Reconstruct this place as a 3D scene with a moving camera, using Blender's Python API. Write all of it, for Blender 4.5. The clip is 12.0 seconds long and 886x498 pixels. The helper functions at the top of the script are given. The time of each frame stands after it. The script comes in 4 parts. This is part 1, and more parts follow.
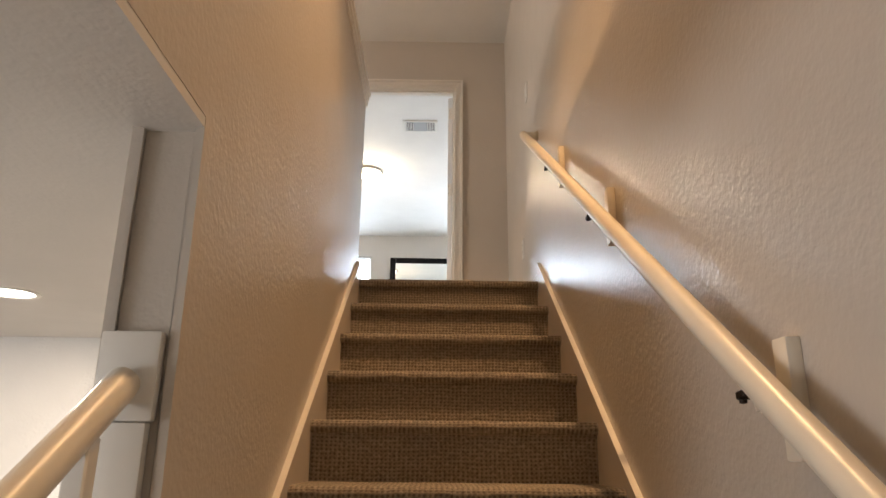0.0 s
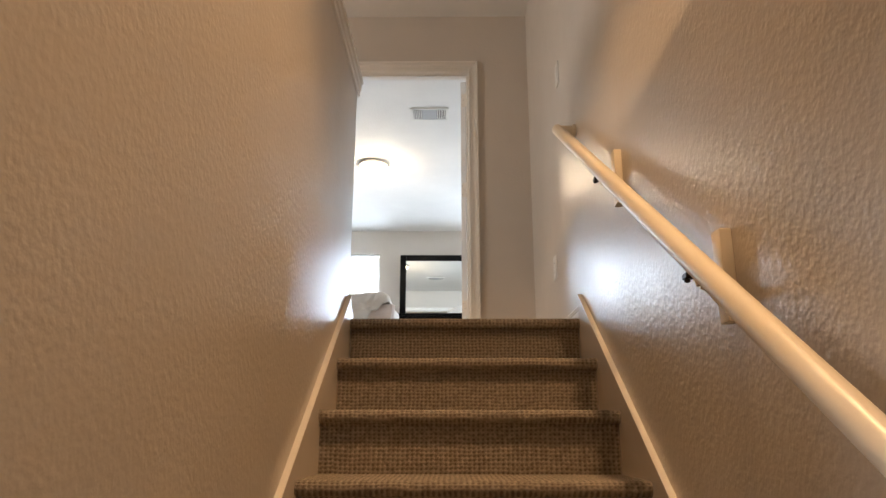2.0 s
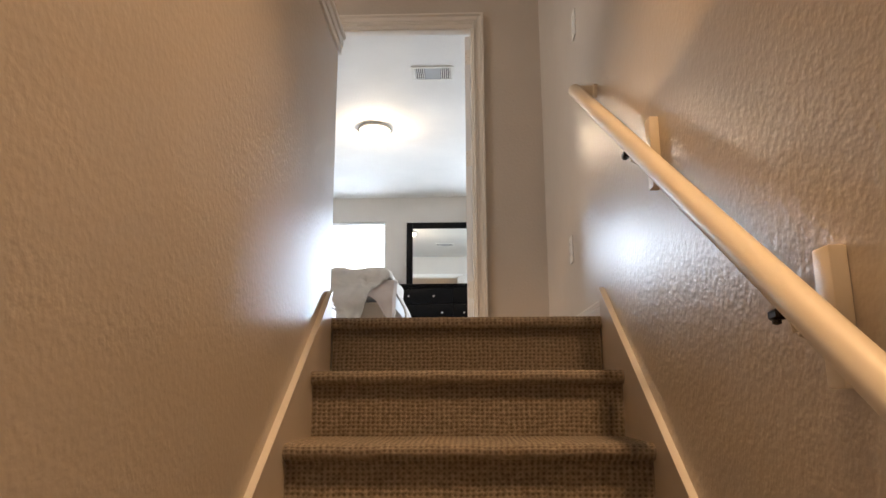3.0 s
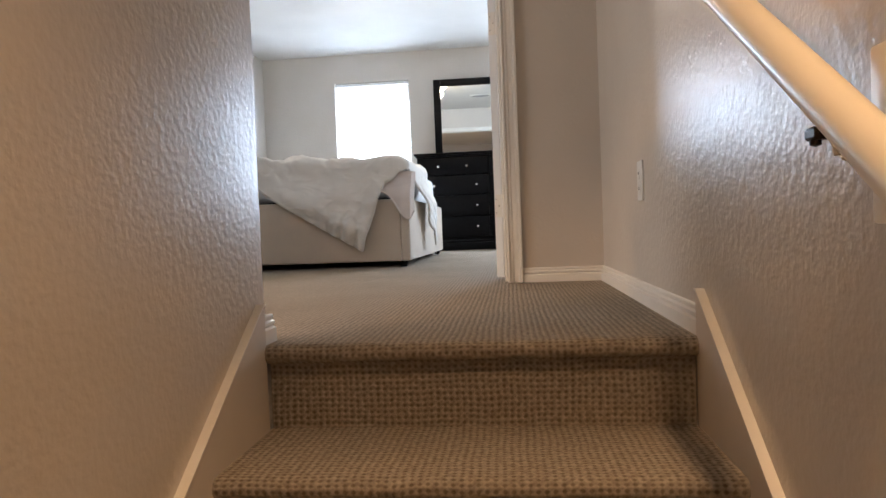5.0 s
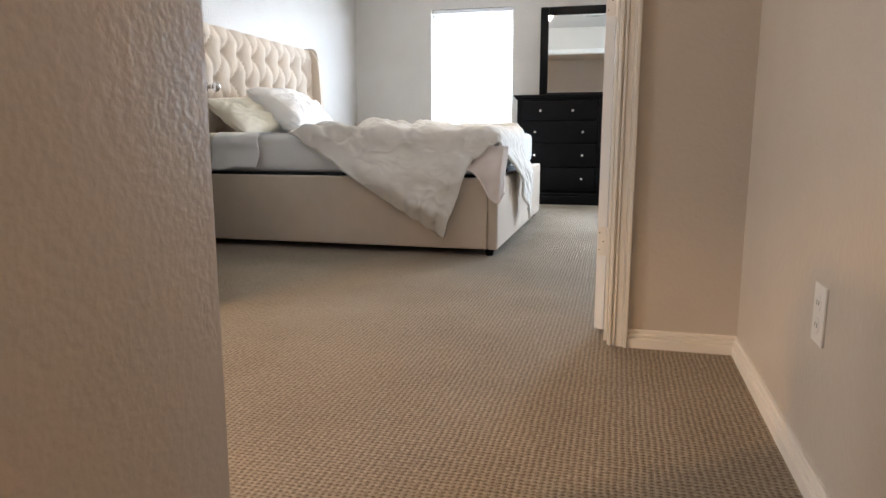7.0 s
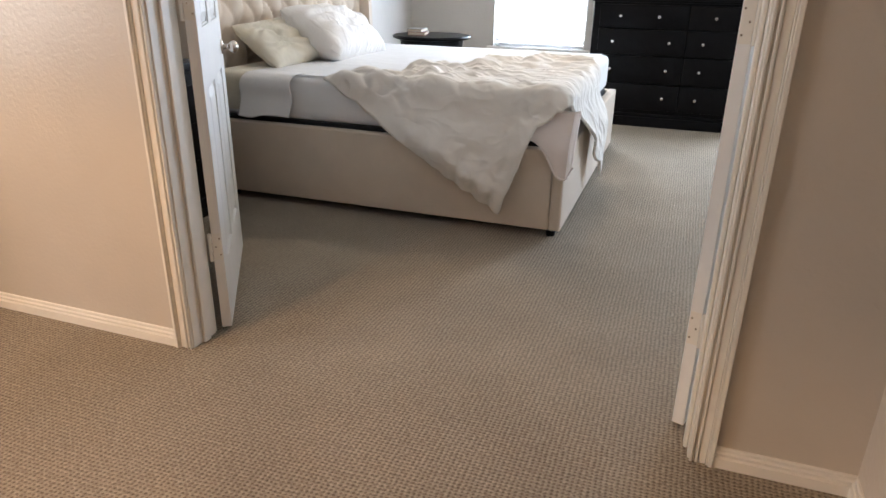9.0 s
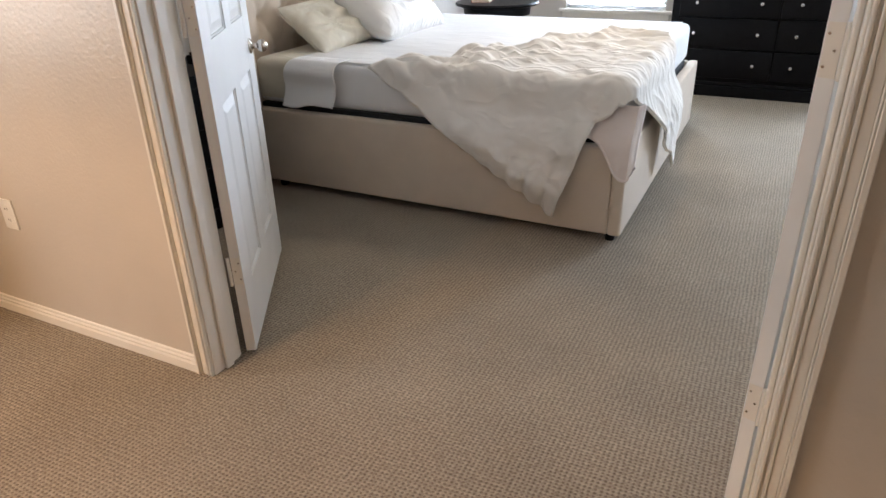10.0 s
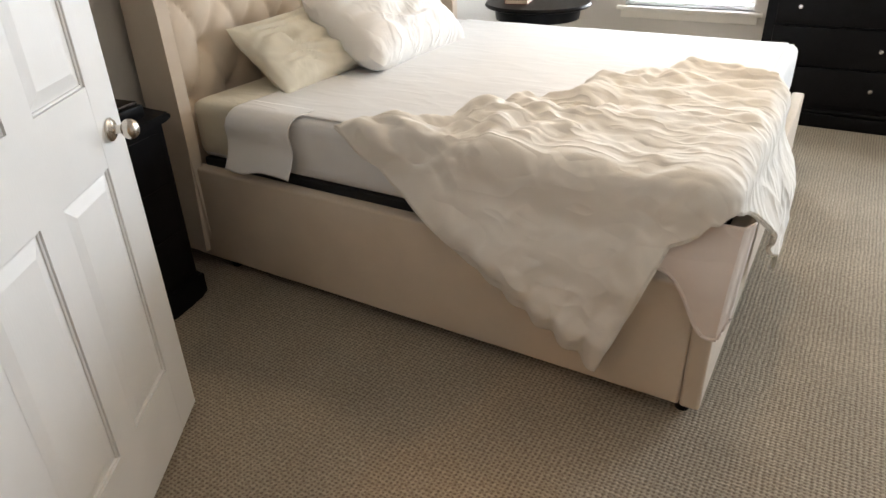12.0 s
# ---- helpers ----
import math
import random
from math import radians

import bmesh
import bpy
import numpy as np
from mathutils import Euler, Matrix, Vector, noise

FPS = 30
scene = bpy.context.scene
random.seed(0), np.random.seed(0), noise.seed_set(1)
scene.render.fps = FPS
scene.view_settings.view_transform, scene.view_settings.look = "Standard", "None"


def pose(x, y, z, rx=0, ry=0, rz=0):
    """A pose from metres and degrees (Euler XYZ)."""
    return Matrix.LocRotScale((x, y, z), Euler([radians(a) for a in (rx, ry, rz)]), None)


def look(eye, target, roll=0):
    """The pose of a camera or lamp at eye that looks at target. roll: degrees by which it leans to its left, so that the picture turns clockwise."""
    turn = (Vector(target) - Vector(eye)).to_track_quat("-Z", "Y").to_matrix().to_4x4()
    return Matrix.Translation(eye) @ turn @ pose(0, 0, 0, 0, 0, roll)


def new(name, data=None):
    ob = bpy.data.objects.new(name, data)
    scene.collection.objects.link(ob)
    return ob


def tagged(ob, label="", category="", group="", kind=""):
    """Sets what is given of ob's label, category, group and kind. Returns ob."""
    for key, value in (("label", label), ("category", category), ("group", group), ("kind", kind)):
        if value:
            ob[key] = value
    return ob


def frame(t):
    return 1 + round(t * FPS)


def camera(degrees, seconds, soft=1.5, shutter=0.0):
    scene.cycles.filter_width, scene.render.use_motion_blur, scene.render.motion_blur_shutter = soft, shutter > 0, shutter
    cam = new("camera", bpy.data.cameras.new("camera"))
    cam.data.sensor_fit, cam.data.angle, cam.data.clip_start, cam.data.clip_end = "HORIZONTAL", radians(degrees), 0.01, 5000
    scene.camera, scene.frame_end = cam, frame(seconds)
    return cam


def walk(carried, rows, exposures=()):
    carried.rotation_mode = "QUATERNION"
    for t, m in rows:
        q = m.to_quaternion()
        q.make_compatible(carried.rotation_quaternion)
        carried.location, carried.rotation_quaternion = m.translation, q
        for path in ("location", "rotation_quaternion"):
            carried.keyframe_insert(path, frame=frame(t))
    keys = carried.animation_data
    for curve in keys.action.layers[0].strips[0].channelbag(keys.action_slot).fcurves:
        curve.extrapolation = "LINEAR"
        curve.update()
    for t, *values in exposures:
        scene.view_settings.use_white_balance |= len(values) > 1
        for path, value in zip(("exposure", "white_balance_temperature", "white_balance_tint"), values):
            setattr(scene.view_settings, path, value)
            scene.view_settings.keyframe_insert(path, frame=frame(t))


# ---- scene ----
cam = camera(66.8, 12.0)
PATH = [
    (0, (0.157, -3.359, -0.853), (0.177, -1.446, -0.27), 0.6),
    (0.5, (0.164, -3.228, -0.783), (0.199, -1.316, -0.196), 0.3),
    (1, (0.186, -3.065, -0.637), (0.206, -1.148, -0.066), -0.0),
    (1.5, (0.162, -2.855, -0.569), (0.153, -0.934, -0.014), -0.0),
    (2, (0.166, -2.688, -0.45), (0.144, -0.761, 0.083), 0.1),
    (2.5, (0.221, -2.503, -0.325), (0.186, -0.563, 0.161), 0.2),
    (3, (0.216, -2.306, -0.253), (0.157, -0.351, 0.166), -0.2),
    (3.5, (0.231, -2.121, -0.12), (0.157, -0.148, 0.199), -1.1),
    (3.7, (0.257, -2.039, -0.096), (0.167, -0.058, 0.159), -1.5),
    (5.3, (0.306, -1.376, 0.32), (0.077, 0.608, 0.225), -1.6),
    (5.5, (0.298, -1.353, 0.362), (0.049, 0.628, 0.246), -1.0),
    (6, (0.28, -1.13, 0.434), (-0.049, 0.832, 0.229), -0.4),
    (6.5, (0.274, -0.972, 0.57), (-0.115, 0.972, 0.311), 0.1),
    (7, (0.299, -0.816, 0.706), (-0.194, 1.093, 0.37), 0.0),
    (7.2, (0.275, -0.79, 0.729), (-0.236, 1.102, 0.333), 0.4),
    (8.8, (0.16, -0.272, 1.172), (-0.424, 1.487, 0.42), 0.9),
    (9, (0.143, -0.207, 1.232), (-0.472, 1.542, 0.481), 0.9),
    (9.5, (0.163, -0.063, 1.338), (-0.55, 1.64, 0.567), -0.5),
    (10, (0.185, 0.142, 1.38), (-0.631, 1.74, 0.497), -1.6),
    (10.5, (0.104, 0.362, 1.41), (-0.784, 1.878, 0.455), -1.2),
    (11, (0.003, 0.667, 1.416), (-0.903, 2.182, 0.476), -0.9),
    (11.5, (-0.095, 1.012, 1.424), (-1.008, 2.52, 0.48), -1.9),
    (12, (-0.206, 1.311, 1.455), (-1.121, 2.809, 0.497), -1.9),
]
EXPOSURES = [
    (0.0, 0.10, 6600, 13), (2.0, 0.0, 6450, 13), (3.5, -0.10, 6450, 15), (5.5, 0.02, 6050, 14), (6.0, 0.20, 6150, 14), (7.0, 0.06, 6300, 14),
    (9.5, -0.11, 6250, 15), (11.0, 0.0, 6300, 15), (12.0, -0.16, 7200, 15),
]
walk(cam, [(t, look(eye, target, roll)) for t, eye, target, roll in PATH], EXPOSURES)

# ---------- world and lights ----------
world = bpy.data.worlds.new("world")
scene.world = world
world.use_nodes = True
wn = world.node_tree
sky = wn.nodes.new("ShaderNodeTexSky")
sky.sky_type = "NISHITA"
sky.sun_disc = False
sky.sun_elevation = radians(48)
sky.sun_rotation = radians(150)
wn.links.new(sky.outputs[0], wn.nodes["Background"].inputs[0])
wn.nodes["Background"].inputs[1].default_value = 0.12

CEIL = 2.40
SOFFIT = -0.312
FAR_Y = 6.65
LEFT_X = -2.66
RIGHT_X = 2.70


def area(name, m, sx, sy, power, colour):
    data = bpy.data.lights.new(name, "AREA")
    data.shape, data.size, data.size_y = "RECTANGLE", sx, sy
    data.energy, data.color = power, colour
    ob = new(name, data)
    ob.matrix_basis = m
    return ob


def bulb(name, at, power, colour, radius):
    data = bpy.data.lights.new(name, "POINT")
    data.energy, data.color, data.shadow_soft_size = power, colour, radius
    ob = new(name, data)
    ob.location = at
    return ob


def can_lamp(name, at, power, colour, cone, blend):
    data = bpy.data.lights.new(name, "SPOT")
    data.energy, data.color, data.shadow_soft_size = power, colour, 0.08
    data.spot_size, data.spot_blend = radians(cone), blend
    ob = new(name, data)
    ob.location = at
    return ob


WARM = (1.0, 0.61, 0.29)
DAY = (0.69, 0.845, 1.0)
area("daylight_far_window", look((-1.305, FAR_Y + 0.075, 1.33), (-1.305, 0, 1.0)), 0.88, 1.42, 90, DAY)
area("daylight_second_window", look((1.63, FAR_Y + 0.075, 1.33), (1.63, 0, 1.0)), 0.88, 1.42, 160, DAY)
bulb("bedroom_bulb", (-0.67, 4.13, 2.27), 28, (1.0, 0.78, 0.52), 0.08)
can_lamp("hall_lamp", (-2.1, -1.2, CEIL - 0.012), 270, WARM, 130, 0.2)
can_lamp("hall_lamp_door", (-1.95, 0.30, CEIL - 0.012), 80, WARM, 104, 0.3)
area("daylight_hall_window", look((-4.35, -0.6, 1.35), (0, -0.3, 1.15)), 1.5, 1.2, 68, (1.0, 0.95, 0.88))
can_lamp("stair_lamp", (0.585, -1.65, CEIL - 0.012), 305, WARM, 82, 0.6)
area("downlight_beam", look((-1.37, -0.98, SOFFIT - 0.012), (-1.37, -0.98, -2)), 0.13, 0.13, 25, (1.0, 0.86, 0.7))
# unseen area light added to brighten the lower room
area("living_fill", look((-5.14, -4.4, -1.45), (0, -2.4, -1.1)), 2.0, 1.6, 105, (0.92, 0.96, 1.0))

# ---------- materials ----------


class Mat:
    def __init__(self, name, rough=0.5, metal=0.0, spec=0.5):
        self.m = bpy.data.materials.new(name)
        self.m.use_nodes = True
        self.t = self.m.node_tree
        self.b = self.t.nodes["Principled BSDF"]
        self.b.inputs["Roughness"].default_value = rough
        self.b.inputs["Metallic"].default_value = metal
        self.b.inputs["Specular IOR Level"].default_value = spec
        self.pos = self.n("ShaderNodeNewGeometry").outputs["Position"]

    def n(self, kind, **kw):
        node = self.t.nodes.new(kind)
        for k, v in kw.items():
            node.inputs[k].default_value = v
        return node

    def link(self, a, b):
        self.t.links.new(a, b)

    def noise(self, scale, detail=3.0, rough=0.55, vec=None):
        node = self.n("ShaderNodeTexNoise", Scale=scale, Detail=detail, Roughness=rough)
        self.link(vec or self.pos, node.inputs["Vector"])
        return node.outputs["Fac"]

    def ramp(self, fac, stops):
        node = self.t.nodes.new("ShaderNodeValToRGB")
        els = node.color_ramp.elements
        while len(els) < len(stops):
            els.new(0.5)
        for e, (p, c) in zip(els, stops):
            e.position, e.color = p, (*c, 1)
        self.link(fac, node.inputs[0])
        return node.outputs[0]

    def math(self, op, a, b=None):
        node = self.t.nodes.new("ShaderNodeMath")
        node.operation = op
        for i, v in enumerate((a, b)):
            if v is None:
                continue
            if isinstance(v, (int, float)):
                node.inputs[i].default_value = v
            else:
                self.link(v, node.inputs[i])
        return node.outputs[0]

    def mix(self, fac, a, b, mode="MIX"):
        node = self.t.nodes.new("ShaderNodeMix")
        node.data_type, node.blend_type = "RGBA", mode
        for i, v in ((0, fac), (6, a), (7, b)):
            if isinstance(v, (int, float)):
                node.inputs[i].default_value = v
            elif isinstance(v, tuple):
                node.inputs[i].default_value = (*v, 1)
            else:
                self.link(v, node.inputs[i])
        return node.outputs[2]

    def colour(self, sock):
        if isinstance(sock, tuple):
            self.b.inputs["Base Color"].default_value = (*sock, 1)
        else:
            self.link(sock, self.b.inputs["Base Color"])

    def rough(self, sock):
        self.link(sock, self.b.inputs["Roughness"])

    def bump(self, height, strength=0.3, distance=0.01, prev=None):
        node = self.n("ShaderNodeBump", Strength=strength, Distance=distance)
        self.link(height, node.inputs["Height"])
        if prev is not None:
            self.link(prev, node.inputs["Normal"])
        self.link(node.outputs[0], self.b.inputs["Normal"])
        return node.outputs[0]


def scaled(c, k):
    return tuple(min(1.0, v * k) for v in c)


def plain(name, c, rough=0.5, metal=0.0, vary=0.08, scale=6.0, bump=0.0, bscale=120.0, spec=0.5):
    m = Mat(name, rough, metal, spec)
    m.colour(m.ramp(m.noise(scale, 5), [(0.3, scaled(c, 1 - vary)), (0.7, scaled(c, 1 + vary))]))
    m.rough(m.math("ADD", m.math("MULTIPLY", m.noise(scale * 3), 0.14), rough - 0.07))
    if bump:
        m.bump(m.noise(bscale, 3), bump, 0.002)
    return m.m


def wall_paint(name, c, rough, strength):
    m = Mat(name, rough)
    m.colour(m.ramp(m.noise(1.7, 5), [(0.3, scaled(c, 0.95)), (0.7, scaled(c, 1.04))]))
    m.rough(m.math("ADD", m.math("MULTIPLY", m.noise(9, 4), 0.12), rough - 0.06))
    first = m.bump(m.noise(64, 1.0, 0.4), strength, 0.0080)
    m.bump(m.noise(150, 1.0, 0.4), strength, 0.0030, first)
    return m.m


def carpet(name, c, pitch, pit=0.5, relief=0.5):
    m = Mat(name, 0.95, 0, 0.15)
    wob = m.n("ShaderNodeTexNoise", Scale=9.0, Detail=2.0)
    m.link(m.pos, wob.inputs["Vector"])
    sc = m.t.nodes.new("ShaderNodeVectorMath")
    sc.operation = "MULTIPLY_ADD"
    m.link(wob.outputs["Color"], sc.inputs[0])
    sc.inputs[1].default_value = (0.012, 0.012, 0.012)
    m.link(m.pos, sc.inputs[2])
    sep = m.t.nodes.new("ShaderNodeSeparateXYZ")
    m.link(sc.outputs[0], sep.inputs[0])
    k = 2 * math.pi / pitch
    row = m.math("ADD", sep.outputs[1], sep.outputs[2])
    sx = m.math("SINE", m.math("MULTIPLY", sep.outputs[0], k))
    sy = m.math("SINE", m.math("MULTIPLY", row, k * 1.15))
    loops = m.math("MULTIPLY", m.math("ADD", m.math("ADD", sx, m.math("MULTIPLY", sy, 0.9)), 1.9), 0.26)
    fuzz = m.noise(420, 3, 0.7)
    tone = m.noise(2.2, 6, 0.6)
    base = m.ramp(tone, [(0.3, scaled(c, 0.86)), (0.72, scaled(c, 1.1))])
    fleck = m.ramp(m.noise(90, 2), [(0.35, (0.72, 0.7, 0.68)), (0.65, (1.12, 1.12, 1.1))])
    # shade between the loops is put into the colour as dark pits
    pit_shade = m.ramp(loops, [(0.12, (pit, pit * 0.94, pit * 0.88)), (0.5, (1, 1, 1))])
    m.colour(m.mix(1.0, m.mix(1.0, base, fleck, "MULTIPLY"), pit_shade, "MULTIPLY"))
    first = m.bump(loops, relief, 0.005)
    m.bump(fuzz, 0.5, 0.002, first)
    return m.m


def fabric(name, c, weave=520.0, vary=0.05, crease=0.0):
    m = Mat(name, 0.85, 0, 0.25)
    m.b.inputs["Sheen Weight"].default_value = 0.15
    m.colour(m.ramp(m.noise(5, 5), [(0.3, scaled(c, 1 - vary)), (0.7, scaled(c, 1 + vary))]))
    first = m.bump(m.noise(weave, 2), 0.25, 0.001)
    if crease:
        mp = m.n("ShaderNodeMapping", Rotation=(0.5, 0.4, 0.7), Scale=(2.6, 8.0, 4.0))
        m.link(m.pos, mp.inputs["Vector"])
        folds = m.math("ABSOLUTE", m.math("SUBTRACT", m.noise(1.0, 2, 0.5, mp.outputs[0]), 0.5))
        m.bump(m.ramp(folds, [(0.0, (1, 1, 1)), (0.10, (0, 0, 0))]), crease, 0.012, first)
    return m.m


WALL = wall_paint("tan_wall_paint", (0.575, 0.515, 0.443), 0.32, 0.165)
WALL_ROOM = wall_paint("grey_wall_paint", (0.60, 0.565, 0.52), 0.42, 0.22)
SMOOTHCEIL = wall_paint("smooth_ceiling_paint", (0.70, 0.67, 0.63), 0.7, 0.12)
CEILING = wall_paint("ceiling_paint", (0.78, 0.76, 0.72), 0.7, 0.32)
SKIRT = plain("tan_skirt_paint", (0.64, 0.57, 0.49), 0.4, vary=0.04, scale=4, bump=0.05, bscale=70)
TRIM = plain("white_trim_paint", (0.80, 0.76, 0.69), 0.35, vary=0.03, scale=9, bump=0.05, bscale=60)
dm = Mat("white_door_paint", 0.35)
dm.colour(dm.ramp(dm.noise(5, 4), [(0.3, (0.78, 0.78, 0.77)), (0.7, (0.82, 0.82, 0.81))]))
dmap = dm.n("ShaderNodeMapping", Scale=(1.0, 1.0, 0.045))
dm.link(dm.pos, dmap.inputs["Vector"])
dm.bump(dm.noise(330, 3, 0.6, dmap.outputs[0]), 0.30, 0.0012)
DOOR = dm.m
RAILPAINT = plain("cream_rail_paint", (0.80, 0.72, 0.59), 0.34, vary=0.02, scale=3)
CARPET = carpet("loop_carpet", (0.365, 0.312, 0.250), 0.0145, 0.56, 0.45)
BLACKWOOD = plain("black_lacquered_wood", (0.005, 0.0048, 0.0055), 0.36, vary=0.3, scale=20, spec=0.10)
NICKEL = plain("satin_nickel", (0.62, 0.58, 0.53), 0.25, 1.0, vary=0.05, scale=30)
CHROME = plain("bright_knob_metal", (0.78, 0.76, 0.74), 0.22, 1.0, vary=0.04, scale=40)
IRON = plain("dark_iron", (0.03, 0.022, 0.018), 0.4, 0.8, vary=0.2, scale=30)
UPHOL = fabric("beige_linen_upholstery", (0.62, 0.525, 0.425), 480)
SHEET = fabric("white_cotton_sheet", (0.80, 0.80, 0.80), 500, 0.02, 0.12)
DUVETM = fabric("ivory_cotton_duvet", (0.80, 0.76, 0.70), 500, 0.03, 0.6)
PILLOWCASE = fabric("white_pillowcase", (0.80, 0.785, 0.76), 500, 0.03, 0.40)
PINK = fabric("pale_pink_lining", (0.78, 0.69, 0.64), 500, 0.03, 0.3)
SHAM = fabric("pale_yellow_sham", (0.72, 0.68, 0.57), 500, 0.03, 0.2)
DARKCLOTH = fabric("dark_slat_cloth", (0.02, 0.02, 0.022), 300)
PLASTIC = plain("white_plastic", (0.80, 0.78, 0.73), 0.35, vary=0.02)
GREYPLASTIC = plain("grey_filter", (0.42, 0.43, 0.44), 0.7, vary=0.05)
BLIND = plain("white_vinyl_blind", (0.86, 0.87, 0.88), 0.45, vary=0.02)
PAPER = plain("book_paper", (0.62, 0.54, 0.44), 0.8, vary=0.1, scale=60)
BOOKRED = plain("dull_red_cover", (0.22, 0.06, 0.045), 0.5)
BOOKGREY = plain("grey_cover", (0.25, 0.24, 0.23), 0.5)


def glow_mat(name, c, power):
    m = Mat(name, 0.4)
    m.colour(c)
    m.b.inputs["Emission Color"].default_value = (*c, 1)
    m.b.inputs["Emission Strength"].default_value = power
    return m.m


LAMPGLASS = glow_mat("lit_lamp_glass", (1.0, 0.86, 0.62), 9.0)
CANLENS = glow_mat("lit_downlight_lens", (1.0, 0.93, 0.82), 14.0)
OUTSIDE = glow_mat("bright_sky_haze", (0.90, 0.96, 1.0), 7.0)
mm = Mat("mirror_glass", 0.02, 1.0)
mm.colour((0.86, 0.89, 0.88))
MIRROR = mm.m
gm = Mat("window_glass", 0.02)
gm.b.inputs["Transmission Weight"].default_value = 1.0
gm.b.inputs["IOR"].default_value = 1.45
GLASS = gm.m

# ---------- building helpers ----------


def box(bm, x0, x1, y0, y1, z0, z1, bevel=0.0, segs=2):
    r = bmesh.ops.create_cube(bm, size=1.0, matrix=Matrix.LocRotScale(((x0 + x1) / 2, (y0 + y1) / 2, (z0 + z1) / 2), None, (x1 - x0, y1 - y0, z1 - z0)))
    if bevel:
        es = list({e for v in r["verts"] for e in v.link_edges})
        bmesh.ops.bevel(bm, geom=es, offset=bevel, segments=segs, profile=0.6, affect="EDGES")
    return bm


def one(x0, x1, y0, y1, z0, z1, bevel=0.0, segs=2):
    return box(bmesh.new(), x0, x1, y0, y1, z0, z1, bevel, segs)


def finish(name, bm, material, smooth=True):
    bmesh.ops.recalc_face_normals(bm, faces=bm.faces)
    me = bpy.data.meshes.new(name)
    bm.to_mesh(me)
    bm.free()
    me.materials.append(material)
    if smooth:
        me.shade_smooth()
        me.set_sharp_from_angle(angle=radians(42))
    return new(name, me)


def part(name, bm, material, parent, label="", smooth=True):
    ob = finish(name, bm, material, smooth)
    ob.parent = parent
    if label:
        ob["label"] = label
    if parent.type == "EMPTY":
        ob.matrix_parent_inverse = parent.matrix_basis.inverted()
    return ob


def local_part(name, bm, material, parent, label="", smooth=True):
    ob = finish(name, bm, material, smooth)
    ob.parent = parent
    if label:
        ob["label"] = label
    return ob


def thing(name, at, label, category, group="", kind=""):
    ob = new(name)
    ob.matrix_basis = at if isinstance(at, Matrix) else Matrix.Translation(at)
    return tagged(ob, label, category, group, kind)


def structure(name, bm, material, label="", smooth=True):
    return tagged(finish(name, bm, material, smooth), label, "", "", "structure")


def prism(bm, pts, axis, a, b):
    """Extrudes a closed outline along an axis from a to b: 'x' takes (y, z), 'y' takes (x, z), 'z' takes (x, y)."""
    def put(p, t):
        return {"x": (t, p[0], p[1]), "y": (p[0], t, p[1]), "z": (p[0], p[1], t)}[axis]
    lo = [bm.verts.new(put(p, a)) for p in pts]
    hi = [bm.verts.new(put(p, b)) for p in pts]
    n = len(pts)
    for i in range(n):
        bm.faces.new((lo[i], lo[(i + 1) % n], hi[(i + 1) % n], hi[i]))
    bm.faces.new(lo[::-1])
    bm.faces.new(hi)
    return bm


def lathe(bm, profile, m, segs=20):
    """Turns (radius, height) pairs round the local z axis of the pose m."""
    rings = []
    for r, h in profile:
        if r < 1e-5:
            rings.append([bm.verts.new(m @ Vector((0, 0, h)))])
        else:
            rings.append([bm.verts.new(m @ Vector((r * math.cos(2 * math.pi * i / segs), r * math.sin(2 * math.pi * i / segs), h))) for i in range(segs)])
    for a, b in zip(rings, rings[1:]):
        for i in range(segs):
            j = (i + 1) % segs
            if len(a) == 1 and len(b) == 1:
                continue
            if len(a) == 1:
                bm.faces.new((a[0], b[i], b[j]))
            elif len(b) == 1:
                bm.faces.new((a[i], b[0], a[j]))
            else:
                bm.faces.new((a[i], b[i], b[j], a[j]))
    return bm


def sheet(nu, nv, f):
    """A grid surface through f(u, v), u and v from 0 to 1."""
    bm = bmesh.new()
    vs = [[bm.verts.new(f(i / nu, j / nv)) for j in range(nv + 1)] for i in range(nu + 1)]
    for i in range(nu):
        for j in range(nv):
            bm.faces.new((vs[i][j], vs[i + 1][j], vs[i + 1][j + 1], vs[i][j + 1]))
    return bm


def thicken(ob, d, offset=-1.0):
    mod = ob.modifiers.new("thickness", "SOLIDIFY")
    mod.thickness, mod.offset = d, offset
    return ob


def smoothstep(a, b, x):
    t = max(0.0, min(1.0, (x - a) / (b - a)))
    return t * t * (3 - 2 * t)


def ns(x, y, z=0.0):
    return noise.noise(Vector((x, y, z)))


# ---------- setting: floors, walls, ceilings ----------
WL, WR = -0.250, 0.696          # stairwell wall faces
TREAD, RISE = 0.281, 0.188
STEPS = 15
LOW = -RISE * STEPS
OPEN_Y = -2.275                  # where the lower side wall begins
BACK_Y = -5.6
LE = 0.004                      # edge of the landing floor
PE = 0.035                      # end of the half wall
CAPZ = 1.010                    # underside of its cap moulding
DW0, DW1 = 1.455, 1.575         # door wall
DL, DR, DT = -1.367, 0.288, 1.970   # door opening

